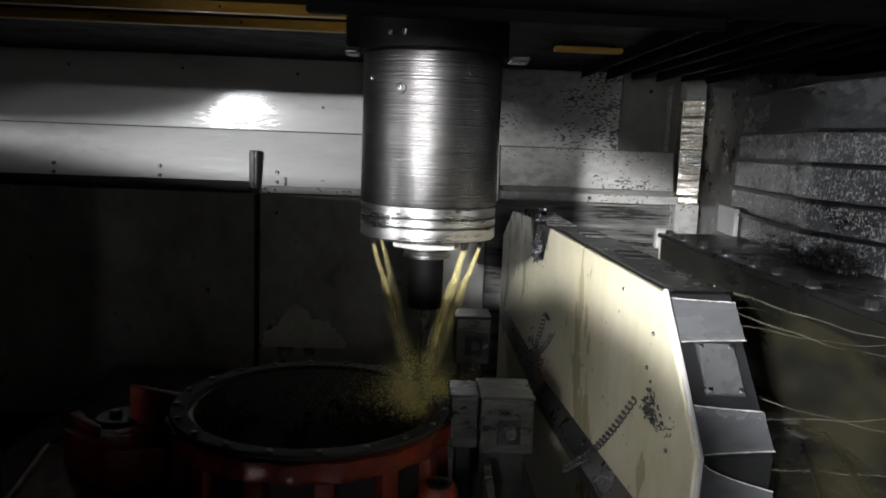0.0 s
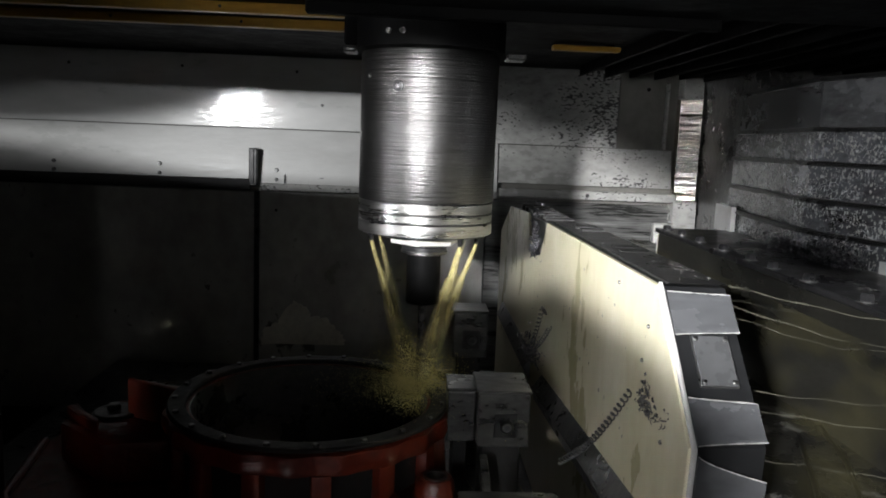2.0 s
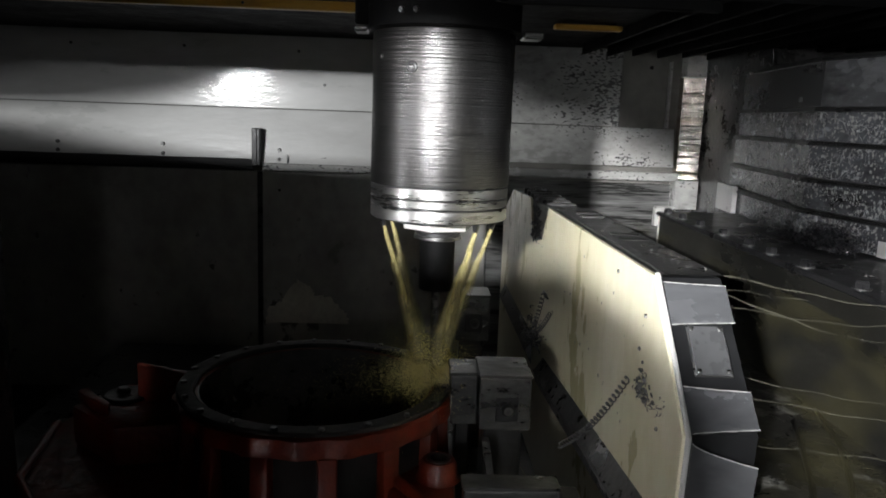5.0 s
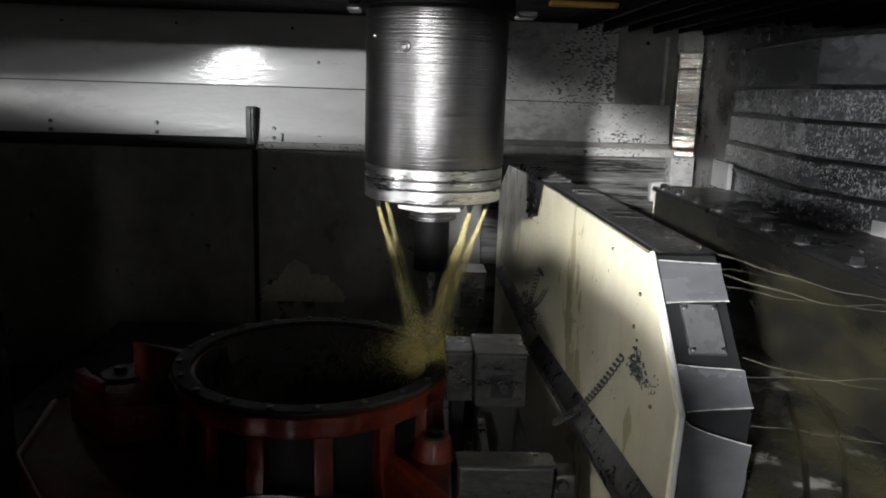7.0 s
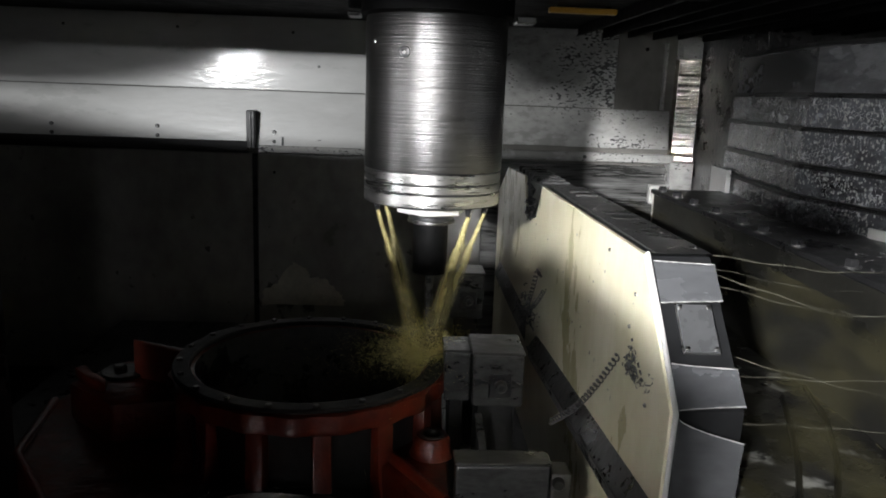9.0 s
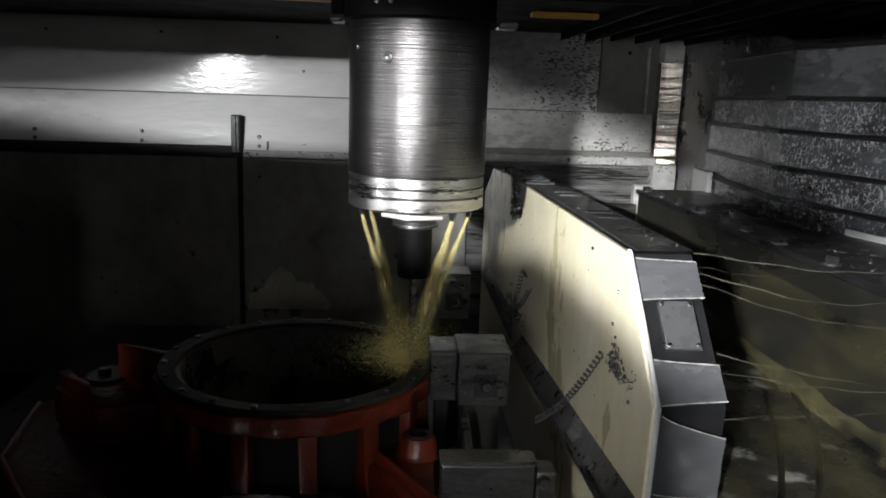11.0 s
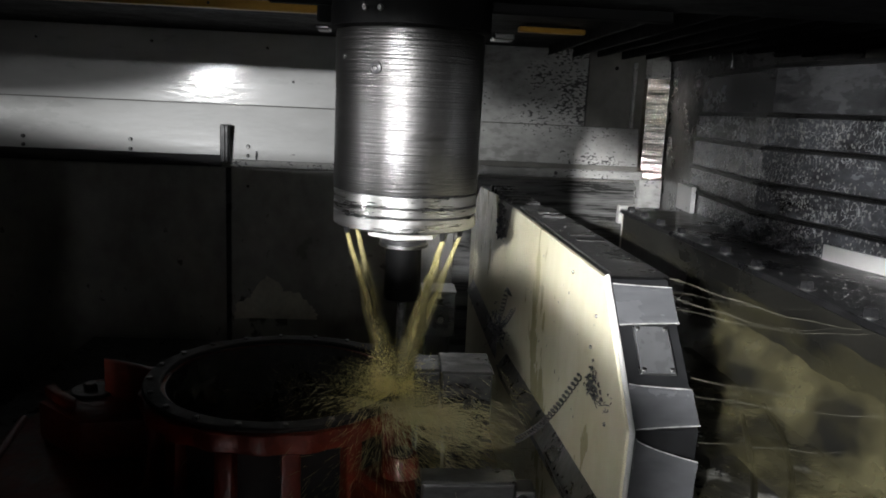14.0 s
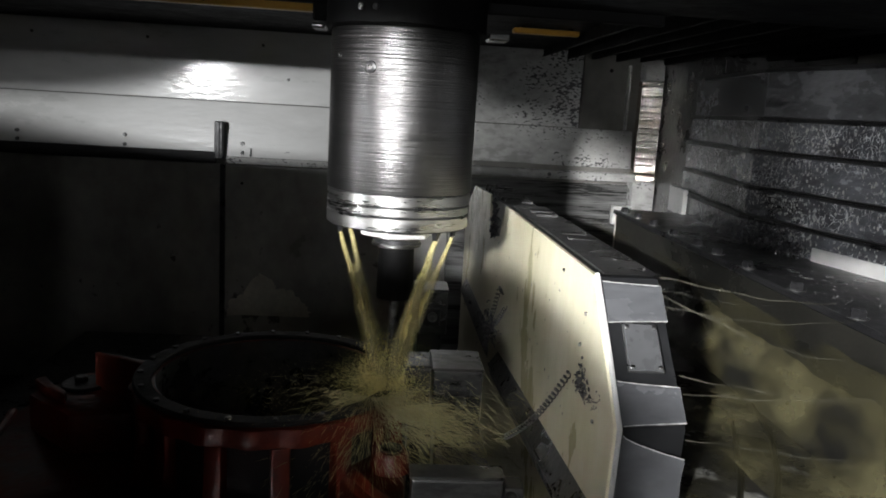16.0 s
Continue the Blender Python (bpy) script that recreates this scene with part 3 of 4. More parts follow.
bm = lathe([(0.008, 1.055), (0.016, 1.03), (0.021, 1.0), (0.030, 0.975), (0.045, 0.962)], 40, AX - 0.010, AY)
for v in bm.verts:
    v.co += 0.006 * Vector((noise.noise(v.co * 40), noise.noise(v.co * 40 + Vector((9, 0, 0))), 0))
SPINDLE_THINGS.append(tagged(part("coolant_plume", bm, HAZE, smooth=True), "yellow coolant plume where the jets meet", "coolant"))

# ---- guard box ----
gb = thing("guard_box", "cream and grey painted guard box, wet with coolant", "guard", moves=TABLE_THINGS)
SIDE = [(0.986, 1.315), (0.828, 1.15), (0.846, 0.9), (0.86, 0.62), (2.75, 0.62), (2.75, 1.18), (2.52, 1.285), (2.13, 1.30),
        (2.10, 1.245), (2.03, 1.20), (1.90, 1.215), (1.83, 1.305)]
part("side_panel", prism(SIDE, 0.337, 0.3455, 0.0015), CREAM, gb)
BACKING = [(0.99, 1.312), (0.833, 1.15), (0.85, 0.9), (0.864, 0.62), (2.74, 0.62), (2.74, 1.17), (2.52, 1.28), (1.83, 1.302)]
part("cover", prism(BACKING, 0.3465, 0.432), DRY, gb, "dark grey sheet cover")
part("top_plate", prism([(1.0, 1.3135), (0.99, 1.317), (1.82, 1.309), (1.82, 1.304)], 0.355, 0.435), DARK, gb, "dark wet top plate")
for y in (1.30, 1.36, 1.62, 1.68):
    part("slot", block(0.375, 0.425, y, y + 0.018, 1.3085 + (1.4 - y) * 0.0, 1.3165, 0.001), STEEL, gb)
for k in range(7):
    y = 1.95 + 0.07 * k
    part("rib", block(0.354, 0.432, y, y + 0.012, 1.285, 1.305, 0.002), DARK, gb)
# light bead along the front edge of the cream panel
part("edge_bead", tube([(0.3435, 0.99, 1.3165), (0.344, 0.905, 1.232), (0.344, 0.8265, 1.15), (0.344, 0.8445, 0.9)], 0.0036, 10), WALL, gb)


def facet(u, v):
    """A point on the guard's front: u across, v from the top corner down both facets."""
    a, b, c = Vector((0, 0.986, 1.314)), Vector((0, 0.8285, 1.15)), Vector((0, 0.848, 0.86))
    p = a.lerp(b, v) if v <= 1 else b.lerp(c, v - 1)
    n = Vector((0, -0.72, 0.69)) if v <= 1 else Vector((0, -0.997, -0.07))
    return Vector((0.3475 + 0.0845 * u, p.y, p.z)) + n * 0.003


def film(v0, v1, bow0, bow1, seed):
    """A rippled sheet of coolant that clings to the guard's front, between two bowed edges."""
    r2 = random.Random(seed)
    bm = bmesh.new()
    nu, nv = 14, 12
    grid = []
    for i in range(nu + 1):
        u = i / nu
        lo, hi = v0 + bow0 * u ** 0.7, v1 + bow1 * u ** 0.7
        row = []
        for j in range(nv + 1):
            w = j / nv
            p = facet(u, lo + (hi - lo) * w)
            p.y -= 0.0022 * (1 - abs(2 * w - 1) ** 6) + 0.0025 * (w > 0.9 or w < 0.1) + 0.0008 * math.sin(9 * u + 14 * w + seed)
            row.append(bm.verts.new(p))
        grid.append(row)
    for i in range(nu):
        for j in range(nv):
            bm.faces.new((grid[i][j], grid[i + 1][j], grid[i + 1][j + 1], grid[i][j + 1]))
    bmesh.ops.recalc_face_normals(bm, faces=bm.faces)
    bmesh.ops.solidify(bm, geom=list(bm.faces), thickness=0.0012)
    ob = tagged(part("coolant_film", bm, FILM, smooth=True), "grey rippled film of coolant on the guard", "coolant", "coolant films")
    for edge, bow in ((v0, bow0), (v1, bow1)):
        pts = [facet(i / 20, edge + bow * (i / 20) ** 0.7) + Vector((0, -0.004, 0)) for i in range(21)]
        part("film_edge", tube(pts, [0.0009 * r2.uniform(0.5, 1.4) for _ in pts], 6), DROP, ob, smooth=True)
    TABLE_THINGS.append(ob)


film(0.04, 0.33, 0.02, -0.02, 1)
film(0.71, 0.985, 0.03, -0.03, 2)
film(1.02, 1.40, 0.11, 0.03, 3)
film(1.47, 1.95, 0.07, 0.0, 4)

# name plate on the sloping facet
pl = thing("name_plate", "worn grey metal plate screwed to the guard box", "plate", moves=TABLE_THINGS)
T = (facet(0.5, 1) - facet(0.5, 0)).normalized()
N = Vector((0, -0.72, 0.69))
base = Matrix((Vector((1, 0, 0)), T, N)).transposed().to_4x4()


def on_facet(bm, u, v, lift):
    bmesh.ops.transform(bm, matrix=Matrix.Translation(facet(u, v) + N * lift) @ base, verts=bm.verts)
    return bm


part("plate", on_facet(block(-0.0235, 0.0235, -0.035, 0.035, -0.001, 0.0025, 0.001), 0.50, 0.505, 0.003), PLATE, pl)
part("rim", on_facet(block(-0.025, 0.025, -0.0365, 0.0365, -0.002, 0.0005, 0.001), 0.50, 0.505, 0.003), BRIGHT, pl)
for sx in (-0.019, 0.019):
    for sy in (-0.030, 0.030):
        part("screw", on_facet(lathe([(0.0032, 0), (0.0032, 0.0016), (0.002, 0.0022)], 12, sx, sy), 0.50, 0.505, 0.0053), BRIGHT, pl, smooth=True)

# screws on the cream face
for y, z in ((1.003, 1.253), (1.16, 1.285), (0.92, 1.12), (1.02, 1.20)):
    stud(gb, "screw", 0.337, y, z, 0.0032, 0.003, BRIGHT, "x")

# steel angle bar along the cream face
bar = thing("angle_bar", "dark wet steel angle bar along the guard box", "bar", moves=TABLE_THINGS)
bm = prism([(0.3365, 1.01), (0.314, 0.975), (0.320, 0.945), (0.3365, 0.94)], 0.80, 1.78, 0.002, axis="y")
for v in bm.verts:
    v.co.z -= 0.08 * (v.co.y - 0.9)
part("bar", bm, DARK, bar)
bm = prism([(0.3132, 0.979), (0.3110, 0.976), (0.3132, 0.971)], 0.80, 1.78, axis="y")
for v in bm.verts:
    v.co.z -= 0.08 * (v.co.y - 0.9)
part("edge", bm, STEEL, bar)

far_bar = thing("angle_bar", "short dark steel bar behind the chips", "bar", moves=TABLE_THINGS)
part("bar", prism([(0.3365, 0.945), (0.316, 0.90), (0.3365, 0.86)], 1.95, 2.6, 0.002, axis="y"), DARK, far_bar)

# ---- casting ----
CX, CY = -0.188, 1.517
RI, RO = 0.247, 0.283
wp = thing("gear_housing", "orange-red painted cast housing with a machined flange", "casting", moves=TABLE_THINGS)
part("flange_ring", lathe([(RO - 0.003, 0.9555), (RO, 0.957), (RO, 0.962), (RO - 0.003, 0.965), (RI + 0.003, 0.965), (RI, 0.962), (RI, 0.9555)], 128, CX, CY, closed=True), OILY_AND_SHADE, wp, "black oily machined flange", smooth=True)
bm = lathe([(RO - 0.004, 0.955), (RO + 0.003, 0.951), (RO + 0.006, 0.930), (RO + 0.001, 0.915), (0.262, 0.905), (0.240, 0.905), (0.240, 0.955)], 160, CX, CY, closed=True)
for v in bm.verts:
    d = Vector((v.co.x - CX, v.co.y - CY, 0))
    if d.length > 0.27:
        v.co += d.normalized() * (0.004 * math.cos(20 * math.atan2(d.y, d.x)) + 0.0015 * noise.noise(v.co * 30))
part("rim", bm, RED, wp, "orange-red painted rim under the flange", smooth=True)
# The neck's black stands for shade deep between the ribs.
part("neck", lathe([(0.257, 0.904), (0.252, 0.80), (0.252, 0.755), (0.24, 0.755), (0.24, 0.904)], 96, CX, CY, closed=True), OILY_AND_SHADE, wp, "pockets between the ribs, their shade painted black", smooth=True)
part("bore_liner", lathe([(0.2385, 0.63), (0.2395, 0.63), (0.2395, 0.954), (0.2385, 0.954)], 96, CX, CY, closed=True), DARK, wp, "dark wet bore", smooth=True)
for k in range(20):
    a = 2 * math.pi * (k + 0.5) / 20
    part("bolt", lathe([(0.0065, 0.9653), (0.0065, 0.968), (0.005, 0.970)], 6 if k % 2 else 12, CX + 0.270 * math.cos(a), CY + 0.270 * math.sin(a)), DARK, wp)
RIB = [(0.250, 0.912), (0.278, 0.912), (0.279, 0.86), (0.284, 0.80), (0.30, 0.752), (0.250, 0.752)]
for k in range(14):
    a = 360 * (k + 0.93) / 14
    bm = prism(RIB, -0.018, 0.018, 0.005, axis="y")
    bmesh.ops.transform(bm, matrix=Matrix.Translation((CX, CY, 0)) @ pose(0, 0, 0, 0, 0, a), verts=bm.verts)
    part("rib", bm, RED, wp, smooth=True)
part("base", prism([(-0.85, 1.75), (-0.80, 1.467), (-0.671, 1.293), (-0.55, 1.06), (-0.46, 0.76), (-0.30, 0.70), (-0.05, 0.72), (0.085, 0.95), (0.09, 1.95), (-0.2, 2.15), (-0.62, 2.1), (-0.80, 1.98)], 0.62, 0.75, 0.014, axis="z"), RED, wp, smooth=True)
part("base_lip", tube([(-0.845, 1.75, 0.751), (-0.795, 1.468, 0.751), (-0.667, 1.296, 0.751), (-0.546, 1.06, 0.751), (-0.458, 0.77, 0.751)], 0.011, 10), RED, wp, smooth=True)
pad = part("pad", prism([(-0.76, 1.64), (-0.62, 1.52), (-0.475, 1.55), (-0.50, 1.72), (-0.68, 1.80)], 0.752, 0.845, 0.012, axis="z"), RED, wp, smooth=True)
part("pad_face", lathe([(0.052, 0.8455), (0.052, 0.851), (0.048, 0.853)], 32, -0.655, 1.70), BLACK, pad, "black machined pad face")
part("bolt", lathe([(0.016, 0.8535), (0.016, 0.862), (0.012, 0.866)], 6, -0.664, 1.703), STEEL, pad)
part("lug", prism([(-0.755, 1.665), (-0.70, 1.605), (-0.645, 1.565), (-0.655, 1.60), (-0.705, 1.645), (-0.738, 1.69)], 0.846, 0.872, 0.006, axis="z"), RED, pad, smooth=True)
part("web", prism([(-0.452, 1.59), (-0.53, 1.635), (-0.625, 1.685), (-0.63, 1.703), (-0.535, 1.662), (-0.445, 1.625)], 0.752, 0.932, 0.006, axis="z"), RED, wp, smooth=True)
part("side_pad", prism([(-0.03, 1.285), (0.052, 1.13), (0.092, 1.16), (0.102, 1.41), (0.03, 1.44), (-0.005, 1.36)], 0.752, 0.838, 0.010, axis="z"), RED, wp, smooth=True)
part("ridge", tube([(-0.040, 1.345, 0.846), (-0.01, 1.30, 0.845), (0.045, 1.215, 0.842), (0.086, 1.15, 0.838)], [0.012, 0.011, 0.011, 0.013], 10), RED, wp, smooth=True)
bx, by, r = 0.066, 1.332, 0.036
boss = part("boss", lathe([(r + 0.008, 0.8385), (r + 0.002, 0.848), (r, 0.868), (r - 0.006, 0.877), (r * 0.66, 0.877), (r * 0.66, 0.8385)], 40, bx, by, closed=True), RED, wp, smooth=True)
part("bushing", lathe([(r * 0.645, 0.839), (r * 0.645, 0.8795), (r * 0.48, 0.8795), (r * 0.48, 0.839)], 32, bx, by, closed=True), STEEL, boss, smooth=True)
PX, PY = -0.226, 1.022
fl = part("port_flange", lathe([(0.268, 0.7525), (0.268, 0.797), (0.265, 0.80), (0.233, 0.80), (0.233, 0.7525)], 96, PX, PY, closed=True), OILY_AND_SHADE, wp, "black oily lower flange", smooth=True)
part("bore_ring", lathe([(0.2325, 0.7525), (0.2325, 0.803), (0.216, 0.803), (0.216, 0.7525)], 96, PX, PY, closed=True), BRIGHT, fl, "bright machined bore ring", smooth=True)
for k in range(14):
    a = 2 * math.pi * k / 14 + 0.25 * math.pi - 0.05
    part("bolt", lathe([(0.010, 0.8005), (0.010, 0.810), (0.007, 0.813)], 6, PX + 0.248 * math.cos(a), PY + 0.248 * math.sin(a)), STEEL, fl)

# table under everything that moves
tb = thing("machine_table", "black oily machine table", "table", moves=TABLE_THINGS)
part("top", block(-1.1, 1.0, 0.55, 2.85, 0.545, 0.615, 0.006), BLACK, tb)
part("pedestal", block(-0.6, 0.6, 0.9, 2.4, 0.40, 0.545, 0.01), BLACK, tb)


# ---- clamps ----
def clamp(x0, x1, y0, y1, z0, z1, label, bolt=True):
    ob = thing("clamp_block", label, "clamp", "clamp blocks", moves=TABLE_THINGS)
    part("body", block(x0, x1, y0, y1, z0, z1, 0.004, 2), BLOCK, ob)
    part("riser", block(x0 + 0.012, x1 - 0.012, y0 + 0.025, y1 - 0.005, 0.615, z0 - 0.0005, 0.003), BLACK, ob)
    part("top_plate", block(x0 - 0.003, x1 + 0.002, y0 - 0.003, y1, z1 + 0.0005, z1 + 0.007, 0.002), BLOCK, ob)
    if bolt:
        cx, cz = x0 + 0.55 * (x1 - x0), z0 + 0.42 * (z1 - z0)
        part("pocket", block(cx - 0.024, cx + 0.022, y0 - 0.0025, y0 + 0.002, cz - 0.026, cz + 0.024, 0.002), BLACK, ob)
        stud(ob, "bolt", cx, y0 - 0.0025, cz, 0.013, 0.012, STEEL, "y", 20)
        stud(ob, "socket", cx, y0 - 0.0145, cz, 0.006, 0.0006, BLACK, "y", 6)
    return ob


clamp(0.146, 0.247, 1.39, 1.51, 0.911, 1.018, "dark steel clamp block with a socket bolt")
clamp(0.090, 0.144, 1.43, 1.52, 0.905, 1.008, "small dark steel block beside the casting", False)
clamp(0.125, 0.215, 1.93, 2.03, 0.93, 1.05, "dark steel clamp block behind the bore")
ob = clamp(0.097, 0.250, 1.09, 1.135, 0.80, 0.938, "low steel clamp bar with a rounded end", False)
part("end_cap", block(0.2505, 0.285, 1.082, 1.13, 0.78, 0.930, 0.005, 2), STEEL, ob)
stud(ob, "bolt", 0.262, 1.082, 0.915, 0.011, 0.01, STEEL, "y", 16)
part("strap", prism([(0.15, 0.90), (0.165, 0.90), (0.20, 0.70), (0.18, 0.70)], 1.36, 1.385, 0.002, axis="y"), BLOCK, ob)

# ---- ledge, tray and way cover ----
lg = thing("side_ledge", "dark oily ledge with bolts beside the table", "ledge", moves=TABLE_THINGS)
part("plate", block(0.768, 1.04, 0.25, 2.33, 1.236, 1.25, 0.003), BLACK, lg)
part("skirt", prism([(0.772, 1.2355), (0.782, 1.2355), (0.782, 0.616), (0.772, 0.616)], 0.25, 2.30, axis="y"), SKIRT, lg)
part("end_block", block(0.765, 0.83, 2.331, 2.36, 1.20, 1.262, 0.004), STAINED, lg, "pale end block")
part("end_stop", block(0.775, 0.80, 2.30, 2.329, 1.10, 1.234, 0.003), PALE, lg)
for y in (2.27, 2.14, 2.0, 1.845, 1.69, 1.58, 1.43, 1.237, 1.05, 0.86):
    b = part("bolt", lathe([(0.0125, 1.2505), (0.0125, 1.262), (0.009, 1.266)], 6, 0.786, y), BLACK, lg)
    part("washer", lathe([(0.017, 1.2502), (0.017, 1.2525)], 18, 0.786, y), DARK, b)
tr = thing("chip_tray", "wet dark tray between guard box and ledge", "tray", moves=TABLE_THINGS)
part("tray_floor", block(0.436, 0.771, 0.40, 2.6, 0.985, 1.0, 0.002), TRAY, tr)
part("leg", block(0.5, 0.7, 0.6, 2.4, 0.6155, 0.9845, 0), BLACK, tr)
for pts in ([(0.79, 1.30), (0.727, 1.144), (0.665, 1.0), (0.607, 0.896), (0.53, 0.78)], [(0.699, 1.246), (0.64, 1.089), (0.595, 0.98), (0.553, 0.895), (0.49, 0.78)]):
    part("ridge", tube([(min(x, 0.766), y, 1.002) for x, y in pts], 0.005, 8), STEEL, tr, smooth=True)
bm = bmesh.new()
PROFILE = [(0.7705, 1.19), (0.764, 1.10), (0.752, 1.05), (0.72, 1.022), (0.66, 1.012), (0.58, 1.008), (0.50, 1.006), (0.44, 1.006)]
rows = []
for i in range(90):
    y = 0.75 + 1.8 * i / 89
    rows.append([bm.verts.new((x - 0.016 * noise.noise((x * 9, y * 5, 1.0)) ** 2 - 0.004, y, z + 0.010 * abs(noise.noise((x * 14, y * 9, 4.0))))) for x, z in PROFILE])
for a, b in zip(rows, rows[1:]):
    for k in range(len(PROFILE) - 1):
        bm.faces.new((a[k], b[k], b[k + 1], a[k + 1]))
foam = tagged(part("coolant_pool", bm, FOAM, smooth=True), "yellow murky coolant running along the tray", "coolant", "", "stuff")
TABLE_THINGS.append(foam)

bm = bmesh.new()
rows = []
for i in range(80):
    y = 0.80 + 1.15 * i / 79
    row = []
    for k in range(26):
        x = 0.60 + 0.165 * k / 25
        z = 1.012 + 0.13 * ((x - 0.60) / 0.165) ** 2.4 + 0.018 * noise.noise((x * 10, y * 6, 7.0)) + 0.006 * noise.noise((x * 40, y * 25, 2.0))
        row.append(bm.verts.new((x, y, z)))
    rows.append(row)
for a, b in zip(rows, rows[1:]):
    for k in range(25):
        bm.faces.new((a[k], a[k + 1], b[k + 1], b[k]))
flood = tagged(part("coolant_flood", bm, FLOOD, smooth=True), "murky yellow coolant splashing up the ledge side", "coolant", "", "stuff")

cv = thing("way_cover", "oily steel telescopic cover with overlapping plates", "cover")
LEVELS = (1.252, 1.327, 1.402, 1.49, 1.571, 1.69)
for i, (z, top) in enumerate(zip(LEVELS, LEVELS[1:])):
    o = 0.006 * (4 - i)
    outline = [(1.045 - o, 2.41), (0.975 - o, 1.8), (1.03 - o, 1.56), (1.17 - o, 0.9), (1.25 - o, 0.5), (1.55, 0.5), (1.55, 2.41)]
    pl = part("plate", prism(outline, z, top - 0.012, axis="z"), SCALY if i < 4 else CLEAN, cv)
    part("lip", prism([(x - 0.009 if x < 1.5 else x, y) for x, y in outline], top - 0.0115, top - 0.005, axis="z"), BLACK, pl)
    part("lip_edge", prism([(x - 0.006 if x < 1.5 else x, y) for x, y in outline], top - 0.0048, top - 0.0006, axis="z"), STEEL, pl)
part("apron", prism([(0.997, 1.54), (1.14, 0.9), (1.1455, 0.9), (1.0025, 1.54)], 1.252, 1.287, axis="z"), WALL, cv, "pale bare apron strip")
part("corner_sheet", prism([(1.0, 2.44), (0.985, 2.28), (1.0, 2.28), (1.02, 2.44)], 1.252, 1.335, axis="z"), WALL, cv, "pale bare corner sheet")



def drops(name, faces, count, seed, label, sizes=(0.0012, 0.0036)):
    """Beads of coolant that cling to flat faces; each face is a corner, two edges and a normal."""
    r2 = random.Random(seed)
    verts, tris = [], []
    for _ in range(count):
        c, e, f, n = (Vector(v) for v in r2.choice(faces))
        p = c + e * r2.random() + f * r2.random() ** 1.3
        r = r2.uniform(*sizes) * (0.5 + r2.random())
        u = n.orthogonal().normalized()
        w = n.cross(u)
        k = len(verts)
        verts.append(p + n * r * 0.55)
        for i in range(6):
            a = i * math.pi / 3
            d = u * math.cos(a) + w * math.sin(a)
            d.z *= 1.5
            verts.append(p + d * r)
            tris.append((k, k + 1 + i, k + 1 + (i + 1) % 6))
    me = bpy.data.meshes.new(name)
    me.from_pydata(verts, [], tris)
    me.materials.append(DROP)
    me.shade_smooth()
    return tagged(new(name, me), label, "coolant", "", "stuff")


PLATES = []
for i, (z, top) in enumerate(zip(LEVELS[:4], LEVELS[1:5])):
    o = 0.006 * (4 - i) + 0.0004
    h = top - 0.014 - z
    for (x0, y0), (x1, y1) in (((1.045, 2.41), (0.975, 1.8)), ((0.975, 1.8), (1.03, 1.56)), ((1.03, 1.56), (1.17, 0.9))):
        e = Vector((x1 - x0, y1 - y0, 0))
        PLATES.append(((x0 - o, y0, z + h), e, (0, 0, -h), Vector((y1 - y0, x0 - x1, 0)).normalized()))
drops("coolant_drops", PLATES, 2600, 61, "coolant drops beaded on the way cover", (0.0008, 0.0024))
TABLE_THINGS.append(drops("coolant_drops", [((0.80, 0.6, 1.2503), (0.14, 0, 0), (0, 1.6, 0), (0, 0, 1))], 260, 62, "coolant drops on the ledge", (0.001, 0.003)))
TABLE_THINGS.append(drops("coolant_drops", [((0.3368, 1.0, 1.05), (0, 1.2, 0), (0, 0, 0.22), (-1, 0, 0)), ((0.36, 1.02, 1.3172), (0.07, 0, 0), (0, 0.75, -0.006), (0, 0, 1))], 150, 63, "coolant drops on the guard box", (0.0008, 0.0022)))

# ---- swarf ----
def swarf(name, centre, spread, count, seed, label, size=0.008):
    """Short curled chips in one heap."""
    r2 = random.Random(seed)
    bm = bmesh.new()
    for _ in range(count):
        c = Vector(centre) + Vector((r2.gauss(0, spread[0]), r2.gauss(0, spread[1]), abs(r2.gauss(0, spread[2]))))
        m = Euler((r2.uniform(0, 6.3), r2.uniform(0, 6.3), r2.uniform(0, 6.3))).to_matrix()
        rad, w, turn = size * r2.uniform(0.3, 0.8), size * r2.uniform(0.25, 0.5), r2.uniform(2.0, 4.6)
        last = None
        for k in range(6):
            a = turn * k / 5
            p, q = (m @ Vector((rad * math.cos(a), rad * math.sin(a), h + 0.2 * size * k / 5)) + c for h in (-w / 2, w / 2))
            now = (bm.verts.new(p), bm.verts.new(q))
            if last:
                bm.faces.new((last[0], now[0], now[1], last[1]))
            last = now
    ob = tagged(part(name, bm, CHIP), label, "swarf", "", "stuff")
    TABLE_THINGS.append(ob)


swarf("swarf_heap", (0.952, 1.66, 1.25), (0.016, 0.042, 0.026), 800, 1, "dark heap of steel chips beside the way cover", 0.009)
swarf("swarf_heap", (0.958, 1.84, 1.25), (0.010, 0.075, 0.02), 420, 2, "loose steel chips along the way cover", 0.008)
swarf("swarf_heap", (0.332, 1.97, 1.20), (0.004, 0.035, 0.055), 160, 3, "steel chips caught in the guard's notch", 0.009)
swarf("swarf_heap", (0.333, 0.985, 1.135), (0.003, 0.013, 0.022), 70, 4, "small cluster of steel chips on the cream face", 0.007)
swarf("swarf_heap", (0.333, 0.92, 1.14), (0.003, 0.02, 0.015), 22, 5, "scattered steel chips on the cream face", 0.006)
swarf("swarf_heap", (0.318, 1.86, 0.955), (0.012, 0.05, 0.035), 150, 6, "steel chips lying on the angle bar", 0.010)
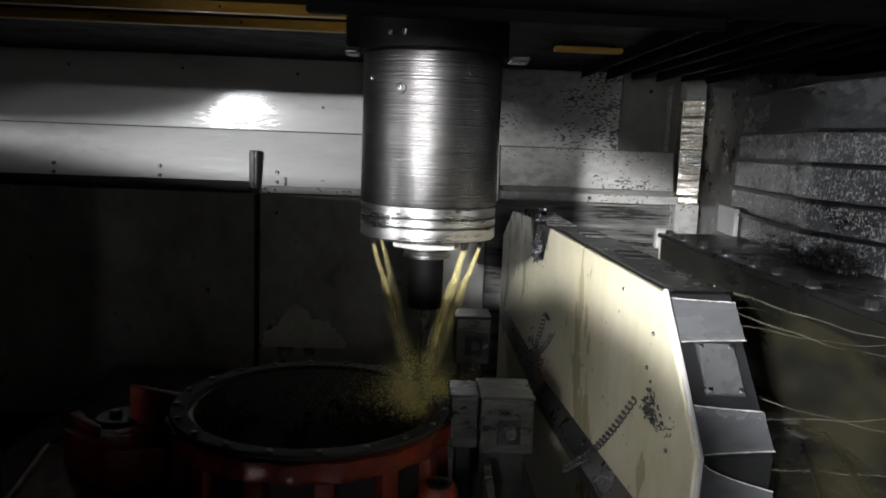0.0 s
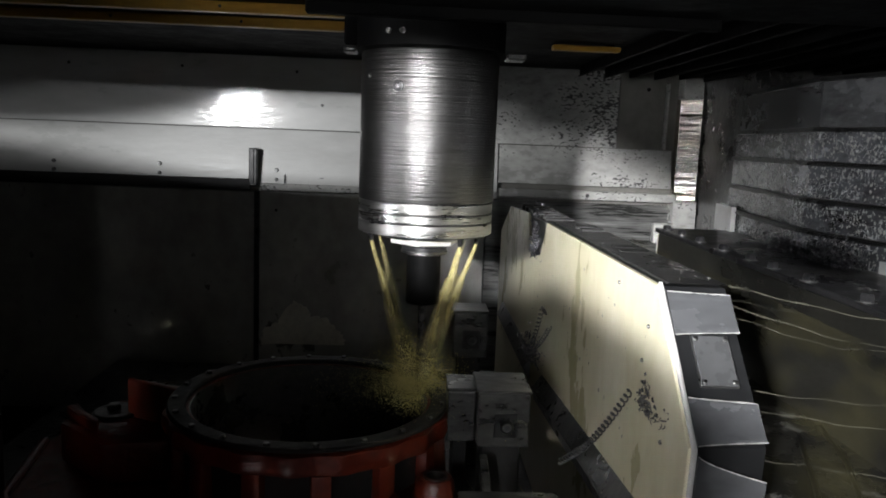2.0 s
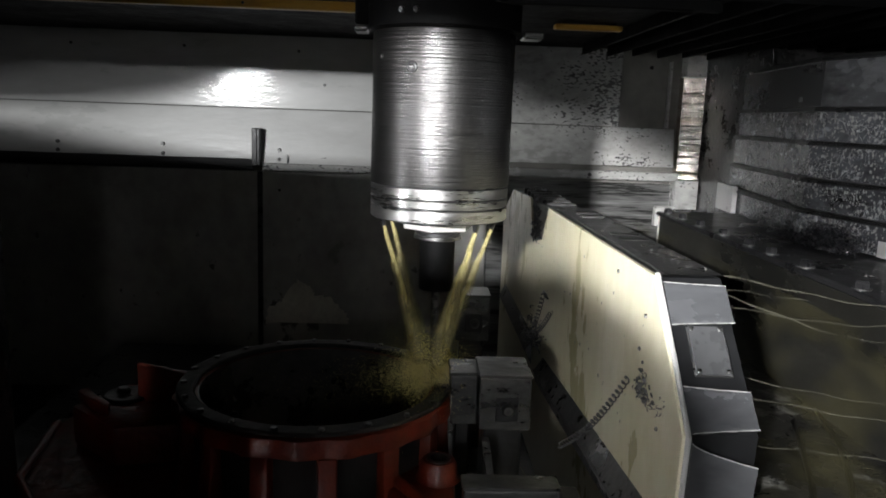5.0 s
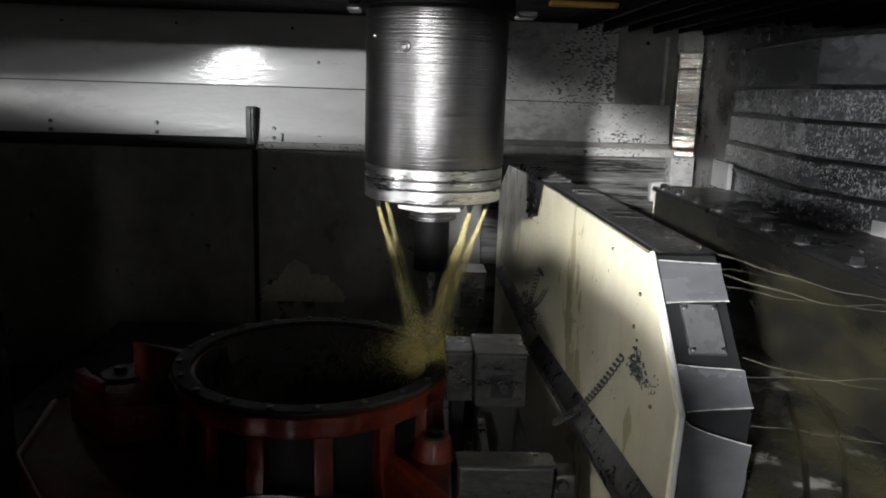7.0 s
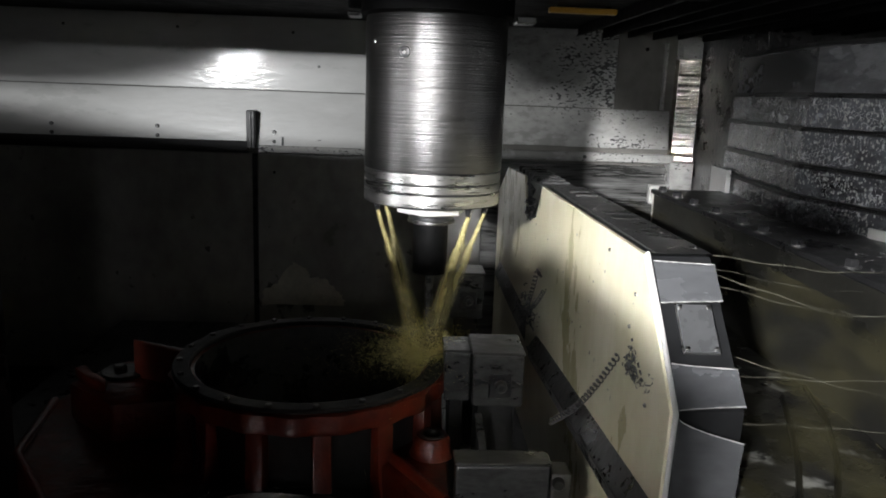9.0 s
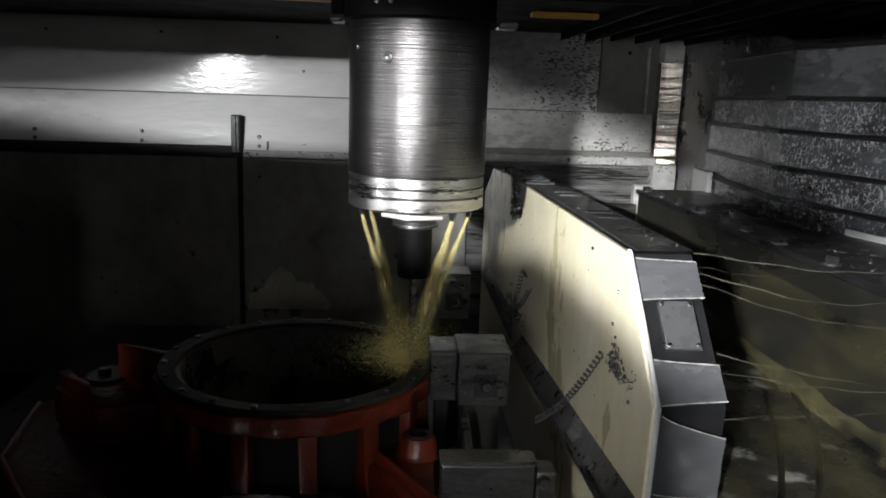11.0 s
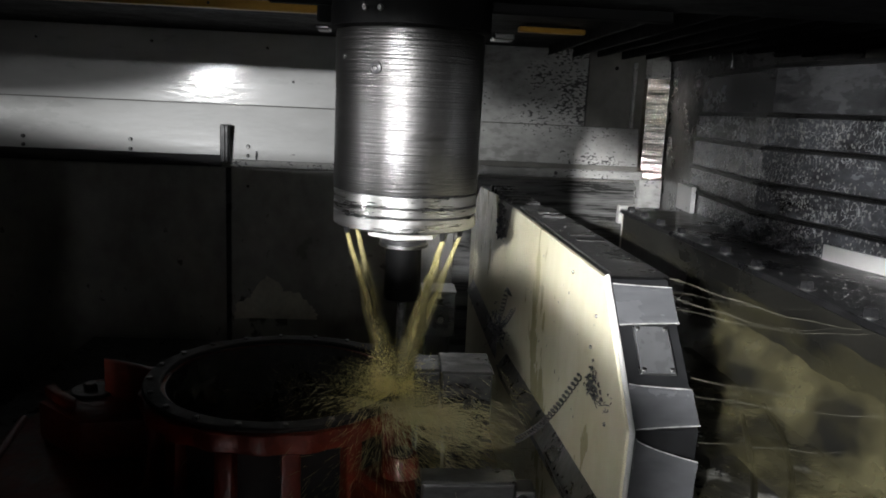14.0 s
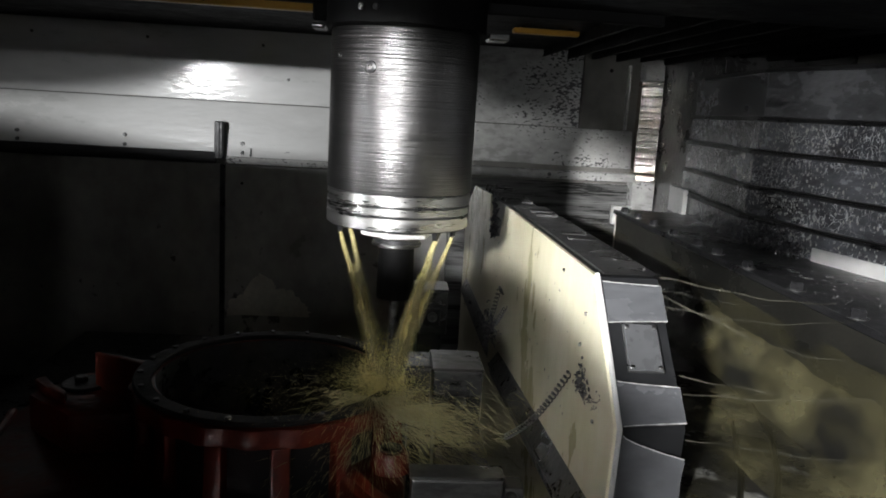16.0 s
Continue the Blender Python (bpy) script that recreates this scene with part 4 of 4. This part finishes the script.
swarf("swarf_heap", (-0.1, 1.5, 0.966), (0.15, 0.12, 0.0), 0 + 3, 7, "few steel chips on the flange", 0.004)


SLIVER = tube([(0.333, 1.812, 1.100), (0.331, 1.79, 1.101), (0.331, 1.765, 1.099), (0.3335, 1.745, 1.096)], [0.002, 0.0045, 0.005, 0.002], 8)
TABLE_THINGS.append(tagged(part("steel_sliver", SLIVER, BLACK, smooth=True), "short black steel sliver stuck to the cream face", "swarf"))


def coil(a, b, sag, turns, radius, label):
    """A long springy curl of swarf."""
    pts = []
    a, b = Vector(a), Vector(b)
    n = turns * 9
    d = (b - a).normalized()
    s = d.orthogonal().normalized()
    u = d.cross(s)
    for i in range(n + 1):
        f = i / n
        w = 2 * math.pi * turns * f
        pts.append(a.lerp(b, f) + Vector((0, 0, -sag * math.sin(math.pi * f))) + radius * (s * math.cos(w) + u * math.sin(w)))
    ob = tagged(part("swarf_coil", tube(pts, 0.0013, 5), CHIP, smooth=True), label, "swarf", "swarf coils")
    TABLE_THINGS.append(ob)


coil((0.331, 1.045, 1.147), (0.257, 1.150, 0.990), 0.018, 24, 0.0048, "long springy curl of steel swarf hanging from the guard")
coil((0.328, 1.78, 1.10), (0.316, 1.88, 0.96), 0.01, 14, 0.0055, "springy curl of steel swarf above the angle bar")
coil((0.330, 1.68, 1.08), (0.316, 1.84, 0.985), 0.012, 14, 0.005, "springy curl of steel swarf on the cream face")

# ---- coolant strands that fly off the guard ----
STRANDS = []
for k, (x, y, z, dx, dy, dz, sag, r) in enumerate((
        (0.434, 0.985, 1.316, 0.30, 0.02, -0.045, 0.012, 0.0016), (0.434, 0.965, 1.292, 0.30, 0.05, -0.075, 0.02, 0.0014),
        (0.434, 0.865, 1.185, 0.30, 0.03, -0.02, 0.006, 0.0012),
        (0.434, 0.95, 1.28, 0.33, 0.10, -0.05, 0.02, 0.0012),
        (0.434, 0.88, 1.205, 0.27, -0.02, -0.03, 0.010, 0.0008), (0.434, 0.838, 1.135, 0.24, 0.01, -0.01, 0.006, 0.0009),
        (0.434, 0.97, 1.30, 0.31, 0.20, -0.05, 0.015, 0.0009))):
    r2 = random.Random(40 + k)
    pts, rad = [], []
    for i in range(25):
        f = i / 24
        pts.append((dx * f, dy * f + 0.003 * math.sin(7 * f + k), dz * f - sag * math.sin(math.pi * f) * (0.4 + 0.6 * f) + 0.0012 * math.sin(19 * f + 2 * k)))
        rad.append(0.5 * r * (1.5 - f * 1.1) * r2.uniform(0.5, 1.3))
    ob = tagged(part("coolant_strand", tube(pts, rad, 8), STREAM, smooth=True), "thin pale strand of coolant flying off the guard", "coolant", "coolant strands")
    STRANDS.append((ob, (x, y, z), k))


def at_time(rows, t):
    for (a, *p), (b, *q) in zip(rows, rows[1:]):
        if a <= t <= b:
            f = (t - a) / (b - a)
            return [u + (w - u) * f for u, w in zip(p, q)]
    return list(rows[-1][1:])


def motions():
    for ob in TABLE_THINGS:
        walk(ob, shifted(TABLE_ROWS, ob.matrix_basis.copy()))
    for ob in SPINDLE_THINGS:
        walk(ob, shifted(SPINDLE_ROWS))
    times = [0.25 * k for k in range(65)]
    for ob, way in SPLASHES:
        base = ob.location.copy()
        rows = []
        for i, t in enumerate(times):
            x, y, z = at_time(SPINDLE_ROWS, t)
            tz = at_time(TABLE_ROWS, t)[2]
            if way == "spin":
                rows.append((t, Matrix.Translation(base + Vector((x, y, tz))) @ pose(0, 0, 0, 0, 0, 57 * i)))
            else:
                f = min(max((t - 12.7) / 0.5, 0), 1)
                rows.append((t, Matrix.Translation(base + Vector((-0.20 * (1 - f), 0.22 * (1 - f), -0.22 * (1 - f) + tz))) @ pose(0, 0, 0, 0, 0, 9 * (i % 3))))
        walk(ob, rows)
    rise = [(0, -0.17), (8, -0.15), (11.5, -0.10), (12.6, -0.07), (13.2, -0.006), (14, 0.0), (14.5, -0.01), (15, 0.002), (16, 0.006)]
    walk(flood, [(t, Matrix.Translation(Vector(at_time(TABLE_ROWS, t)) + Vector((0, 0.02 * math.sin(5 * t), dz)))) for t, dz in rise])
    for ob, (x, y, z), k in STRANDS:
        r2 = random.Random(70 + k)
        rows = []
        for t in times:
            dx, dy, dz = at_time(TABLE_ROWS, t)
            rows.append((t, pose(x + dx, y + dy, z + dz, 0, r2.uniform(-5, 5), r2.uniform(-8, 6))))
        walk(ob, rows)


motions()
